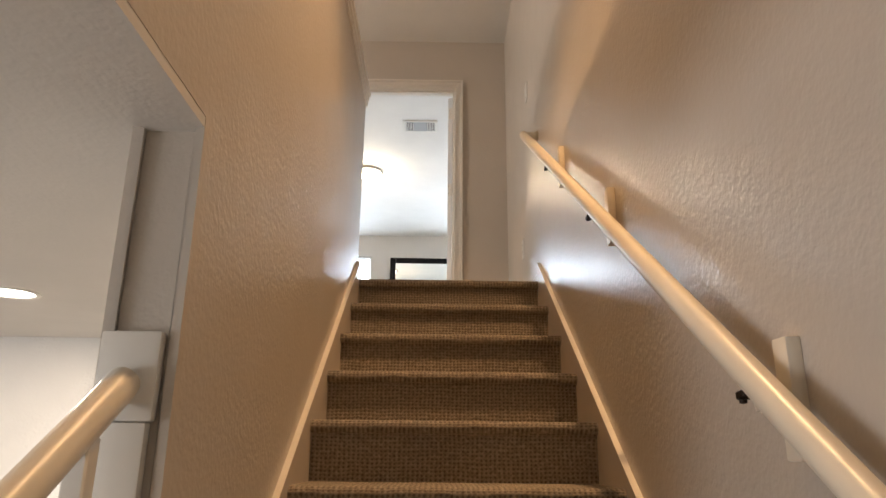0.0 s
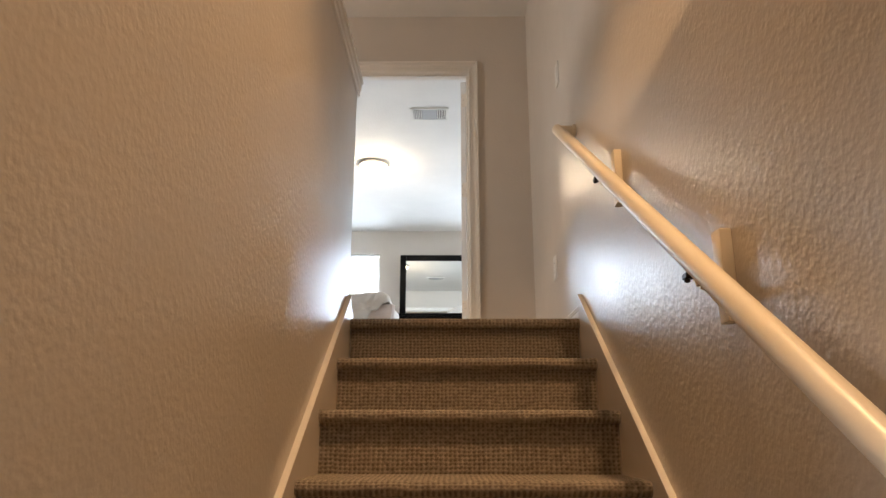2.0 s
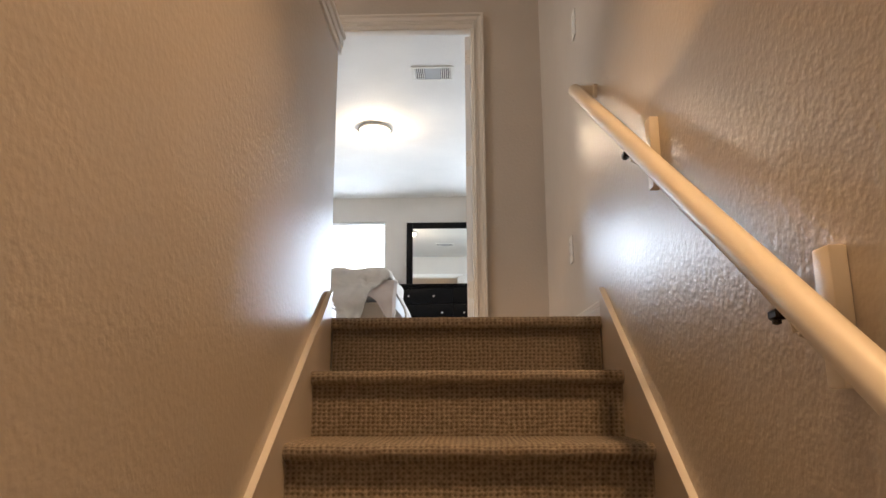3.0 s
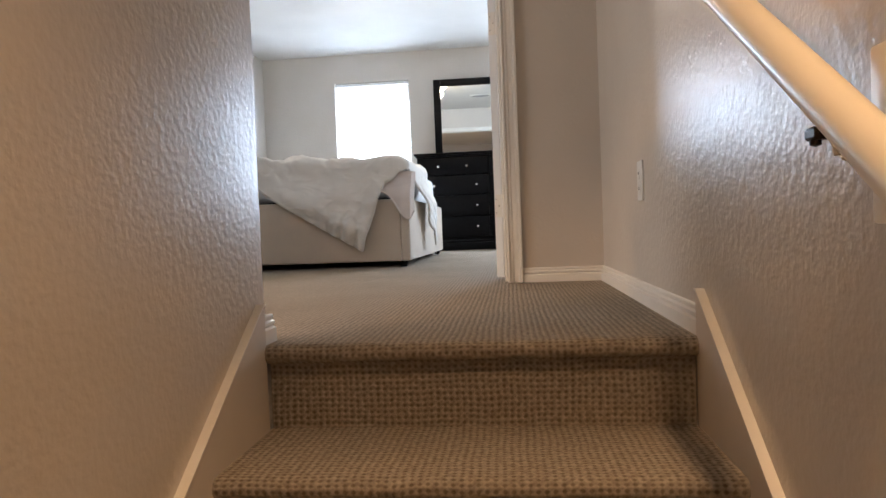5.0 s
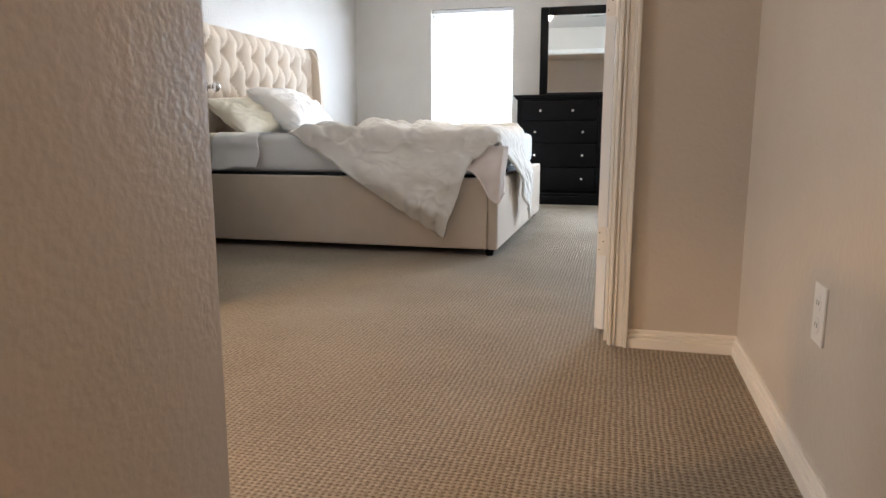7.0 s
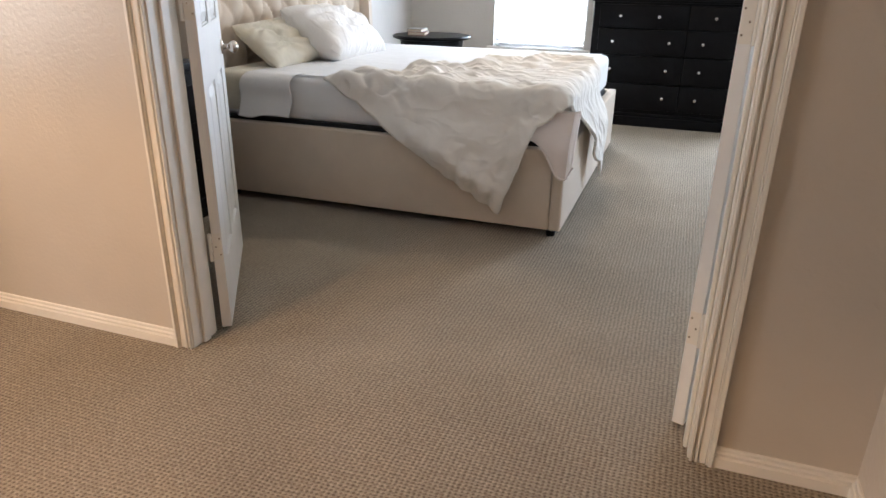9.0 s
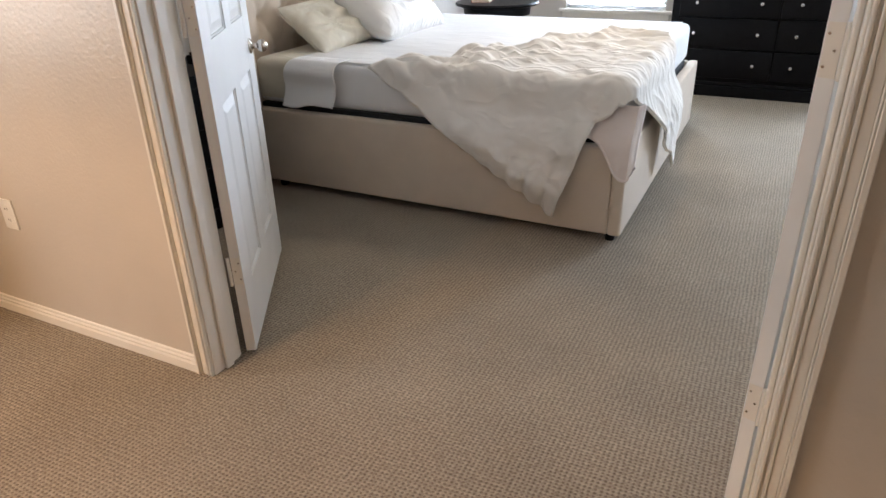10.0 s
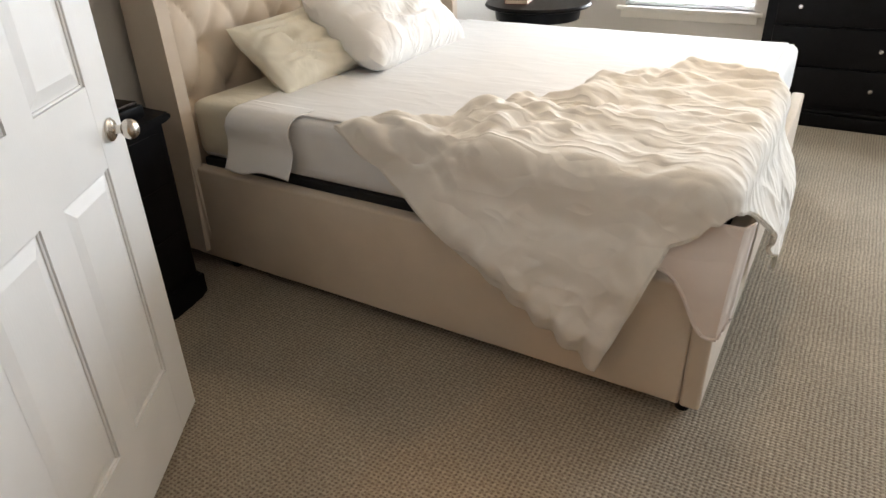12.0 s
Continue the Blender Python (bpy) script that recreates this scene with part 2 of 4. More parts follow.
bm = bmesh.new()
box(bm, WL - 0.14, WR + 0.14, 0.025, DW0, -0.30, -0.035)
structure("subfloor", bm, CEILING, "plain floor deck under the landing")
bm = bmesh.new()
prism(bm, [(LE, -0.034), (LE, 0.0), (-0.012, 0.0), (-0.024, -0.004), (-0.030, -0.014), (-0.030, -0.026), (-0.024, -0.036), (-0.008, -0.042), (0.0, -0.042)], "x", WL + 0.0005, WR - 0.0155)
structure("floor_landing", bm, CARPET, "beige loop pile carpet rolled over the top step")
structure("floor_hall", one(-4.4, WL - 0.1, BACK_Y, LE, SOFFIT + 0.021, 0.0), CARPET, "beige loop pile carpet in the upstairs hall")
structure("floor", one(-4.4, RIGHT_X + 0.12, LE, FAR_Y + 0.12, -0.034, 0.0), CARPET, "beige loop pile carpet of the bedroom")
structure("ceiling", one(-4.4, RIGHT_X + 0.12, BACK_Y, FAR_Y + 0.12, CEIL, CEIL + 0.12), CEILING, "off-white textured ceiling")
bm = one(-5.2, WL - 0.0008, BACK_Y, OPEN_Y + 0.04, SOFFIT, SOFFIT + 0.02)
box(bm, -5.2, WL - 0.126, OPEN_Y + 0.04, 0.03, SOFFIT, SOFFIT + 0.02)
structure("ceiling_living", bm, SMOOTHCEIL, "off-white textured ceiling of the lower room")
structure("floor_living", one(-5.2, WR + 0.14, BACK_Y, 0.3, LOW - 0.1, LOW), CARPET, "beige carpet of the lower room")
structure("wall_stair", one(WR, WR + 0.12, BACK_Y, DW0, LOW, CEIL), WALL, "tan orange-peel textured stair wall")
bm = bmesh.new()
prism(bm, [(PE, LOW), (PE, CAPZ + 0.06), (BACK_Y, CAPZ + 0.06), (BACK_Y, SOFFIT + 0.0205), (OPEN_Y, SOFFIT + 0.0205), (OPEN_Y, LOW)], "x", WL - 0.125, WL)
bmesh.ops.bevel(bm, geom=[e for e in bm.edges if abs(e.verts[0].co.y - e.verts[1].co.y) < 1e-4 and abs(e.verts[0].co.x - e.verts[1].co.x) < 1e-4 and abs(e.verts[0].co.y) < 3], offset=0.018, segments=5, affect="EDGES")
structure("wall_pony", bm, WALL, "tan textured half wall beside the stairs")
structure("wall_back", one(-5.2, WR + 0.12, BACK_Y - 0.12, BACK_Y, LOW, CEIL), WALL, "plain tan wall behind the stairs")
bm = bmesh.new()
for y0, y1, z0, z1 in ((BACK_Y, -1.4, 0, CEIL), (0.2, FAR_Y + 0.12, 0, CEIL), (-1.4, 0.2, 0, 0.7), (-1.4, 0.2, 2.0, CEIL)):
    box(bm, -4.52, -4.4, y0, y1, z0, z1)
structure("wall_hall", bm, WALL, "plain tan hall wall with a window opening")
structure("wall_living_far", one(-5.2, WL - 0.126, 0.03, 0.15, LOW, SOFFIT), CEILING, "white wall of the lower room")
# the opening is invented to hold the lower room's added light; out of view
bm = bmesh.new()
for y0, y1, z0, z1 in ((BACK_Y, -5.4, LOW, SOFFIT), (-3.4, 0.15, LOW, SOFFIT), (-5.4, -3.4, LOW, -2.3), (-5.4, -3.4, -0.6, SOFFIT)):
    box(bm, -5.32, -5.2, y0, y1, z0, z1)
structure("wall_living_side", bm, CEILING, "white wall of the lower room with an added, unseen window opening")

# the wall that holds the double door
bm = bmesh.new()
box(bm, -4.4, DL - 0.02, DW0, DW1, 0, CEIL)
box(bm, DR + 0.02, RIGHT_X, DW0, DW1, 0, CEIL)
box(bm, DL - 0.02, DR + 0.02, DW0, DW1, DT + 0.02, CEIL)
structure("wall_door", bm, WALL, "tan textured wall around the bedroom double door")
# bedroom walls
WX0, WX1, WZ0, WZ1 = -1.762, -0.850, 0.592, 2.058
bm = bmesh.new()
box(bm, LEFT_X - 0.12, WX0, FAR_Y, FAR_Y + 0.14, 0, CEIL)
box(bm, WX1, 1.17, FAR_Y, FAR_Y + 0.14, 0, CEIL)
box(bm, 2.09, RIGHT_X, FAR_Y, FAR_Y + 0.14, 0, CEIL)
box(bm, 1.17, 2.09, FAR_Y, FAR_Y + 0.14, 0, WZ0)
box(bm, 1.17, 2.09, FAR_Y, FAR_Y + 0.14, WZ1, CEIL)
box(bm, WX0, WX1, FAR_Y, FAR_Y + 0.14, 0, WZ0)
box(bm, WX0, WX1, FAR_Y, FAR_Y + 0.14, WZ1, CEIL)
structure("wall_far", bm, WALL_ROOM, "pale grey bedroom wall with two window openings")
structure("wall_left", one(LEFT_X - 0.12, LEFT_X, DW1, FAR_Y, 0, CEIL), WALL_ROOM, "pale grey bedroom wall behind the headboard")
structure("wall_right", one(RIGHT_X, RIGHT_X + 0.12, DW1, FAR_Y + 0.14, 0, CEIL), WALL_ROOM, "plain pale grey bedroom wall")

# ---------- stairs ----------
stairs = thing("staircase", (0.2, 0, LOW), "carpeted straight staircase between two walls", "staircase", kind="structure")
prof = [(0.0, -0.25), (0.0, -0.045), (-0.006, -0.042), (-0.022, -0.037), (-0.030, -0.026), (-0.031, -0.014), (-0.025, -0.004), (-0.012, 0.0), (TREAD + 0.004, 0.0), (TREAD + 0.004, -0.25)]
bm = bmesh.new()
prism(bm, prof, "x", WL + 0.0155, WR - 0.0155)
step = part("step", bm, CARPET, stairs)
step.matrix_basis = Matrix.Translation((0, -TREAD, -RISE))
for k in range(2, STEPS):
    s = step.copy()
    scene.collection.objects.link(s)
    s.matrix_basis = Matrix.Translation((0, -TREAD * k, -RISE * k))
bm = bmesh.new()
box(bm, WL + 0.0155, WR - 0.0155, 0.0, 0.02, -0.25, -0.04)
part("riser", bm, CARPET, stairs)
SL = RISE / TREAD
for x0, x1, y1 in ((WL, WL + 0.0155, -0.020), (WR - 0.0155, WR, -0.010)):
    top0, top1, low = 0.113 + 0.697 * (y1 - 0.012), 0.113 - 0.697 * 4.3, -0.26 - SL * 4.3
    bm = prism(bmesh.new(), [(y1, -0.26), (y1, top0 - 0.004), (y1 - 0.012, top0 - 0.004), (-4.3, top1 - 0.004), (-4.3, low)], "x", x0, x1)
    board = structure("skirt_board", bm, SKIRT, "tan painted skirt board with a cream top edge beside the steps")
    bm = prism(bmesh.new(), [(y1, top0 - 0.004), (y1, top0), (y1 - 0.012, top0), (-4.3, top1), (-4.3, top1 - 0.004), (y1 - 0.012, top0 - 0.004)], "x", x0 if x0 < 0 else x0 - 0.003, x1 + 0.003 if x0 < 0 else x1)
    local_part("top_edge", bm, TRIM, board, "cream painted top edge")


def baseboard(p0, p1, out, h=0.062):
    """A moulded skirting from p0 to p1 on the floor plan; out points off the wall."""
    pr = [(0, 0), (0.015, 0), (0.015, 0.50 * h), (0.0075, 0.55 * h), (0.0075, 0.59 * h), (0.0125, 0.64 * h), (0.0125, 0.74 * h), (0.0055, 0.79 * h),
          (0.0055, 0.83 * h), (0.0085, 0.87 * h), (0.0085, 0.96 * h), (0.006, h), (0, h)]
    bm = bmesh.new()
    o = Vector((*out, 0))
    ends = []
    for p in (p0, p1):
        ends.append([bm.verts.new(Vector((*p, 0)) + o * d + Vector((0, 0, z))) for d, z in pr])
    n = len(pr)
    for i in range(n):
        bm.faces.new((ends[0][i], ends[0][(i + 1) % n], ends[1][(i + 1) % n], ends[1][i]))
    bm.faces.new(ends[0])
    bm.faces.new(ends[1][::-1])
    structure("baseboard", bm, TRIM, "cream painted moulded baseboard")


baseboard((WR, -0.0095), (WR, DW0 - 0.015), (-1, 0))
baseboard((WL, -0.0195), (WL, PE + 0.0148), (1, 0))
baseboard((WR, DW0), (DR + 0.0665, DW0), (0, -1))
baseboard((DL - 0.0665, DW0), (-4.4, DW0), (0, -1))
baseboard((WL - 0.125, -4.0), (WL - 0.125, PE), (-1, 0))
baseboard((WL - 0.140, PE), (WL - 0.0002, PE), (0, 1))
baseboard((LEFT_X, DW1 + 0.02), (LEFT_X, FAR_Y), (1, 0))
baseboard((LEFT_X + 0.015, FAR_Y), (RIGHT_X, FAR_Y), (0, -1))
baseboard((LEFT_X + 0.015, DW1), (DL - 0.0665, DW1), (0, 1))

# cap of the half wall
bm = bmesh.new()
for d, z0, z1 in ((0.010, CAPZ, CAPZ + 0.028), (0.016, CAPZ + 0.028, CAPZ + 0.060), (0.024, CAPZ + 0.060, CAPZ + 0.083)):
    box(bm, WL - 0.125 - d, WL + d, BACK_Y, PE + 0.15 * d, z0, z1, 0.004)
structure("trim_pony_cap", bm, TRIM, "cream painted cap and moulding on the half wall")

# ---------- door casing and jambs ----------


def casing(y, s):
    bm = bmesh.new()
    r = 0.005
    for d0, d1, th in ((r, r + 0.008, 0.013), (r + 0.008, r + 0.014, 0.008), (r + 0.014, r + 0.022, 0.013), (r + 0.022, r + 0.043, 0.010), (r + 0.043, r + 0.048, 0.016), (r + 0.048, r + 0.061, 0.021)):
        a, b = sorted((y, y + s * th))
        box(bm, DL - d1, DL - d0, a, b, 0, DT + d1, 0.002, 1)
        box(bm, DR + d0, DR + d1, a, b, 0, DT + d1, 0.002, 1)
        box(bm, DL - d0, DR + d0, a, b, DT + d0, DT + d1, 0.002, 1)
    return bm


structure("trim_door_casing", casing(DW0, -1), TRIM, "cream moulded casing around the double door")
structure("trim_door_casing_room", casing(DW1, 1), TRIM, "cream moulded casing around the double door")
bm = bmesh.new()
box(bm, DL - 0.02, DL, DW0, DW1, 0, DT + 0.02, 0.002, 1)
box(bm, DR, DR + 0.02, DW0, DW1, 0, DT + 0.02, 0.002, 1)
box(bm, DL, DR, DW0, DW1, DT, DT + 0.02, 0.002, 1)
box(bm, DL, DL + 0.012, DW0 + 0.045, DW0 + 0.08, 0, DT, 0.003, 1)
box(bm, DR - 0.012, DR, DW0 + 0.045, DW0 + 0.08, 0, DT, 0.003, 1)
box(bm, DL + 0.012, DR - 0.012, DW0 + 0.045, DW0 + 0.08, DT - 0.012, DT, 0.003, 1)
structure("trim_door_jamb", bm, TRIM, "cream painted door jamb with stop")


def door_leaf(m, side, knob=True):
    """A six-panel leaf, 0.83 wide; local x runs off the hinge (times side), the hall face is at local y -0.035."""
    W, H, T, z0 = 0.83, 1.945, 0.035, 0.015
    label = "white six-panel interior door leaf standing open on its hinges"
    door = thing("door_leaf", m, label, "door", "bedroom double door")
    st, mu = 0.128, 0.098
    rails = [(z0, 0.245), (0.868, 1.066), (1.585, 1.675), (1.845, z0 + H)]
    gaps = [(0.245, 0.868), (1.066, 1.585), (1.675, 1.845)]
    cols = [(st, (W - mu) / 2), ((W + mu) / 2, W - st)]

    def bx(bm, x0, x1, y0, y1, za, zb, bev=0.0, segs=1):
        a, b = sorted((side * x0, side * x1))
        box(bm, a, b, y0, y1, za, zb, bev, segs)
    bm = bmesh.new()
    bx(bm, 0, st, -T, 0, z0, z0 + H, 0.0015)
    bx(bm, W - st, W, -T, 0, z0, z0 + H, 0.0015)
    for za, zb in rails:
        bx(bm, st, W - st, -T + 0.0003, -0.0003, za, zb)
    for za, zb in gaps:
        bx(bm, (W - mu) / 2, (W + mu) / 2, -T + 0.0003, -0.0003, za, zb)
    local_part("leaf_frame", bm, DOOR, door)
    for za, zb in gaps:
        for x0, x1 in cols:
            bm = bmesh.new()
            bx(bm, x0, x1, -T + 0.010, -0.010, za, zb)
            for xa, xb, zc, zd in ((x0, x0 + 0.007, za, zb), (x1 - 0.007, x1, za, zb), (x0 + 0.007, x1 - 0.007, za, za + 0.007), (x0 + 0.007, x1 - 0.007, zb - 0.007, zb)):
                bx(bm, xa, xb, -T + 0.005, -0.005, zc, zd, 0.002)
            for ya, yb in ((-T + 0.0012, -T + 0.009), (-0.009, -0.0012)):
                # sloped raised field on both faces
                face, back = (ya, yb) if ya < -T / 2 else (yb, ya)
                m1, m2 = 0.012, 0.042
                o = [bm.verts.new((side * x, back, z)) for x, z in ((x0 + m1, za + m1), (x1 - m1, za + m1), (x1 - m1, zb - m1), (x0 + m1, zb - m1))]
                i = [bm.verts.new((side * x, face, z)) for x, z in ((x0 + m2, za + m2), (x1 - m2, za + m2), (x1 - m2, zb - m2), (x0 + m2, zb - m2))]
                for k in range(4):
                    bm.faces.new((o[k], o[(k + 1) % 4], i[(k + 1) % 4], i[k]))
                bm.faces.new(i)
            local_part("panel", bm, DOOR, door, smooth=False)
    for z in (0.285, 1.095, 1.765):
        bm = bmesh.new()
        bx(bm, -0.0015, 0.0, -T + 0.003, -0.002, z, z + 0.10, 0.0005)
        lathe(bm, [(0, -0.002), (0.006, -0.002), (0.006, 0.102), (0, 0.102)], Matrix.Translation((side * -0.004, 0.006, z)), 10)
        hinge = local_part("hinge", bm, TRIM if side < 0 else PLASTIC, door, "paint-covered butt hinge")
        for dy, dz in ((-0.026, 0.02), (-0.012, 0.05), (-0.026, 0.08)):
            b2 = bmesh.new()
            lathe(b2, [(0, 0.0), (0.003, 0.0), (0.003, 0.0012), (0, 0.0016)], Matrix.Translation((-side * 0.0015, dy, z + dz)) @ pose(0, 0, 0, 0, -90 * side, 0), 8)
            local_part("screw", b2, NICKEL, hinge)
    if knob:
        for yy, rx in ((-T, 90), (0, -90)):
            bm = bmesh.new()
            lathe(bm, [(0, 0), (0.029, 0), (0.029, 0.004), (0.024, 0.009), (0.013, 0.011), (0.0105, 0.014), (0.0105, 0.028)] + [(0.0250 * math.sin(a), 0.050 - 0.022 * math.cos(a)) for a in [radians(26 + 11 * i) for i in range(15)]], Matrix.Translation((side * (W - 0.070), yy, 0.945)) @ pose(0, 0, 0, rx, 0, 0), 24)
            local_part("door_knob", bm, NICKEL, door, "satin nickel round knob")
    return door


door_leaf(pose(-1.355, 1.597, 0, 0, 0, 122.4), 1)
door_leaf(pose(0.273, 1.583, 0, 0, 0, -108), -1, False)

# ---------- far window ----------
win = thing("window_1", (-1.305, FAR_Y, WZ0), "bedroom window with closed white blinds, glowing with daylight", "window", kind="structure")
bm = bmesh.new()
for x0, x1, z0, z1 in ((WX0, WX0 + 0.045, WZ0, WZ1), (WX1 - 0.045, WX1, WZ0, WZ1), (WX0 + 0.045, WX1 - 0.045, WZ0, WZ0 + 0.05), (WX0 + 0.045, WX1 - 0.045, WZ1 - 0.045, WZ1), (WX0 + 0.045, WX1 - 0.045, 1.26, 1.30)):
    box(bm, x0, x1, FAR_Y + 0.08, FAR_Y + 0.13, z0, z1, 0.003, 1)
part("window_frame", bm, PLASTIC, win)
for z0, z1 in ((WZ0 + 0.05, 1.26), (1.30, WZ1 - 0.045)):
    p = part("pane", one(WX0 + 0.045, WX1 - 0.045, FAR_Y + 0.103, FAR_Y + 0.108, z0, z1), GLASS, win)
    p.visible_shadow = False
bm = one(WX0 - 0.06, WX1 + 0.06, FAR_Y - 0.045, FAR_Y + 0.07, WZ0 - 0.028, WZ0, 0.006)
box(bm, WX0 - 0.03, WX1 + 0.03, FAR_Y - 0.016, FAR_Y - 0.0005, WZ0 - 0.085, WZ0 - 0.028, 0.003, 1)
part("window_sill", bm, TRIM, win)
bm = bmesh.new()
box(bm, WX0 + 0.01, WX1 - 0.01, FAR_Y + 0.02, FAR_Y + 0.06, WZ1 - 0.045, WZ1 - 0.004, 0.004, 1)
part("head_rail", bm, BLIND, win)
zz = WZ0 + 0.03
bm = bmesh.new()
prism(bm, [(0.030, 0.0), (0.068, 0.012), (0.068, 0.0145), (0.030, 0.0025)], "x", WX0 + 0.012, WX1 - 0.012)
slat = part("slat", bm, BLIND, win)
k = 0
while zz < WZ1 - 0.07:
    s = slat if k == 0 else slat.copy()
    if k:
        scene.collection.objects.link(s)
    s.matrix_basis = Matrix.Translation((0, FAR_Y - 0.01, zz))
    zz += 0.046
    k += 1
structure("backdrop", one(-3.6, 1.0, FAR_Y + 0.9, FAR_Y + 0.92, -0.5, 3.4), OUTSIDE, "bright hazy sky outside the window")

# ---------- stairwell things ----------
def tube_along(bm, a, b, r, segs=16, squash=1.0):
    d = Vector(b) - Vector(a)
    q = d.to_track_quat("Z", "Y").to_matrix().to_4x4()
    m = Matrix.Translation(a) @ q @ Matrix.Diagonal((squash, 1, 1, 1))
    L = d.length
    lathe(bm, [(0, 0), (r * 0.8, 0.0), (r, r * 0.2), (r, L - r * 0.2), (r * 0.8, L), (0, L)], m, segs)
    return bm


RX = 0.624


def rail_z(y):
    return 0.842 + SL * y


hand = thing("handrail", (WR, -1.6, rail_z(-1.6)), "cream painted round wooden handrail fixed to the stair wall", "handrail")
part("rail", tube_along(bmesh.new(), (RX, -4.4, rail_z(-4.4)), (RX, -0.05, rail_z(-0.05)), 0.0235, 20), RAILPAINT, hand)
bm = bmesh.new()
lathe(bm, [(0, 0), (0.020, 0), (0.020, 0.058), (0.026, 0.060), (0.026, 0.072), (0, 0.0735)], Matrix.Translation((RX, -0.068, rail_z(-0.068))) @ pose(0, 0, 0, 0, 90, 0), 16)
part("end_return", bm, RAILPAINT, hand, "cream end piece turning the rail to the wall")
for y in (-4.1, -3.26, -2.36, -1.45, -0.735):
    zc = rail_z(y)
    bm = one(WR - 0.024, WR, y - 0.021, y + 0.021, zc - 0.122, zc + 0.056, 0.004)
    part("backing_block", bm, RAILPAINT, hand, "cream painted wooden backing block")
    bm = bmesh.new()
    tube_along(bm, (WR - 0.023, y, zc - 0.066), (RX + 0.012, y, zc - 0.050), 0.007, 10)
    tube_along(bm, (RX + 0.010, y, zc - 0.052), (RX + 0.004, y, zc - 0.020), 0.007, 10)
    part("bracket_arm", bm, RAILPAINT, hand, "cream painted metal arm")
    bm = one(RX - 0.009, RX + 0.009, y + 0.012, y + 0.040, zc - 0.034, zc - 0.020, 0.003, 1)
    lathe(bm, [(0, 0), (0.006, 0.0), (0.006, 0.005), (0, 0.007)], Matrix.Translation((RX - 0.004, y + 0.024, zc - 0.034)) @ pose(0, 0, 0, 180, 0, 0), 10)
    part("saddle", bm, IRON, hand, "dark iron saddle under the rail")


def wall_plate(name, label, m, outlet):
    """A plate 70 x 115 mm; local z points off the wall, local y up."""
    ob = thing(name, m, label, "switch" if not outlet else "outlet")
    local_part("plate", one(-0.036, 0.036, -0.059, 0.059, 0, 0.006, 0.003), PLASTIC, ob)
    if outlet:
        for dy in (-0.022, 0.022):
            bm = bmesh.new()
            lathe(bm, [(0.0165, 0.005), (0.0165, 0.0075), (0, 0.0078)], Matrix.Translation((0, dy, 0)), 16)
            s = local_part("socket", bm, PLASTIC, ob)
            for dx in (-0.006, 0.006):
                local_part("slot", one(dx - 0.001, dx + 0.001, dy - 0.004, dy + 0.005, 0.0072, 0.0082), IRON, s)
    else:
        local_part("rocker", one(-0.017, 0.017, -0.034, 0.034, 0.005, 0.010, 0.002, 1), PLASTIC, ob)
    return ob


wall_plate("wall_outlet", "white outlet plate low on the landing wall", Matrix.Translation((WR, 0.60, 0.36)) @ Euler((radians(90), 0, radians(-90))).to_matrix().to_4x4(), True)
wall_plate("light_switch", "white light switch plate on the landing wall", Matrix.Translation((WR, 0.29, 1.268)) @ Euler((radians(90), 0, radians(-90))).to_matrix().to_4x4(), False)
wall_plate("wall_outlet", "white outlet plate low on the hall wall", Matrix.Translation((-2.26, DW0, 0.45)) @ pose(0, 0, 0, 90, 0, 0), True)

# balustrade at the lower flight
rail = thing("balustrade", (-0.33, OPEN_Y, -1.7), "cream wooden banister with white square balusters beside the lower steps", "banister")
BX = -0.322


def brail(y):
    return -0.735 + SL * (y - OPEN_Y)


bm = one(BX - 0.048, BX + 0.048, OPEN_Y - 0.024, OPEN_Y - 0.0005, brail(OPEN_Y) - 0.076, brail(OPEN_Y) + 0.064, 0.006)
part("rosette", bm, TRIM, rail, "white painted square mounting block")
bm = bmesh.new()
a, b = (BX, -4.3, brail(-4.3)), (BX, OPEN_Y - 0.022, brail(OPEN_Y - 0.022))
tube_along(bm, a, b, 0.027, 18, 0.95)
part("banister_rail", bm, RAILPAINT, rail, "cream painted round rail")
part("half_post", one(BX - 0.04, BX + 0.04, OPEN_Y - 0.022, OPEN_Y - 0.001, LOW + RISE * 6, brail(OPEN_Y) - 0.077, 0.004), TRIM, rail)
for i in range(14):
    y = OPEN_Y - 0.12 - i * 0.14
    zt = brail(y) - 0.02
    zb = SL * y - 0.02
    part("baluster", one(BX - 0.016, BX + 0.016, y - 0.016, y + 0.016, zb - 0.10, zt, 0.003, 1), TRIM, rail)
part("bottom_curb", prism(bmesh.new(), [(OPEN_Y - 0.001, LOW), (OPEN_Y - 0.001, SL * OPEN_Y + 0.02), (-4.3, SL * -4.3 + 0.02), (-4.3, LOW)], "x", WL - 0.10, WL), TRIM, rail)


def flush_lamp(at, label):
    lamp = thing("ceiling_light", at, label, "ceiling light")
    m = Matrix.Translation(at) @ pose(0, 0, 0, 180, 0, 0)
    bm = bmesh.new()
    lathe(bm, [(0, 0.0005), (0.165, 0.0005), (0.170, 0.008), (0.168, 0.028), (0.158, 0.034), (0.150, 0.030)], m, 40)
    part("base_ring", bm, NICKEL, lamp, "brushed nickel ring")
    bm = bmesh.new()
    lathe(bm, [(0.152, 0.030), (0.148, 0.042), (0.125, 0.062), (0.080, 0.078), (0.030, 0.085), (0, 0.086)], m, 40)
    part("glass_bowl", bm, LAMPGLASS, lamp, "lit frosted glass bowl")
    return lamp


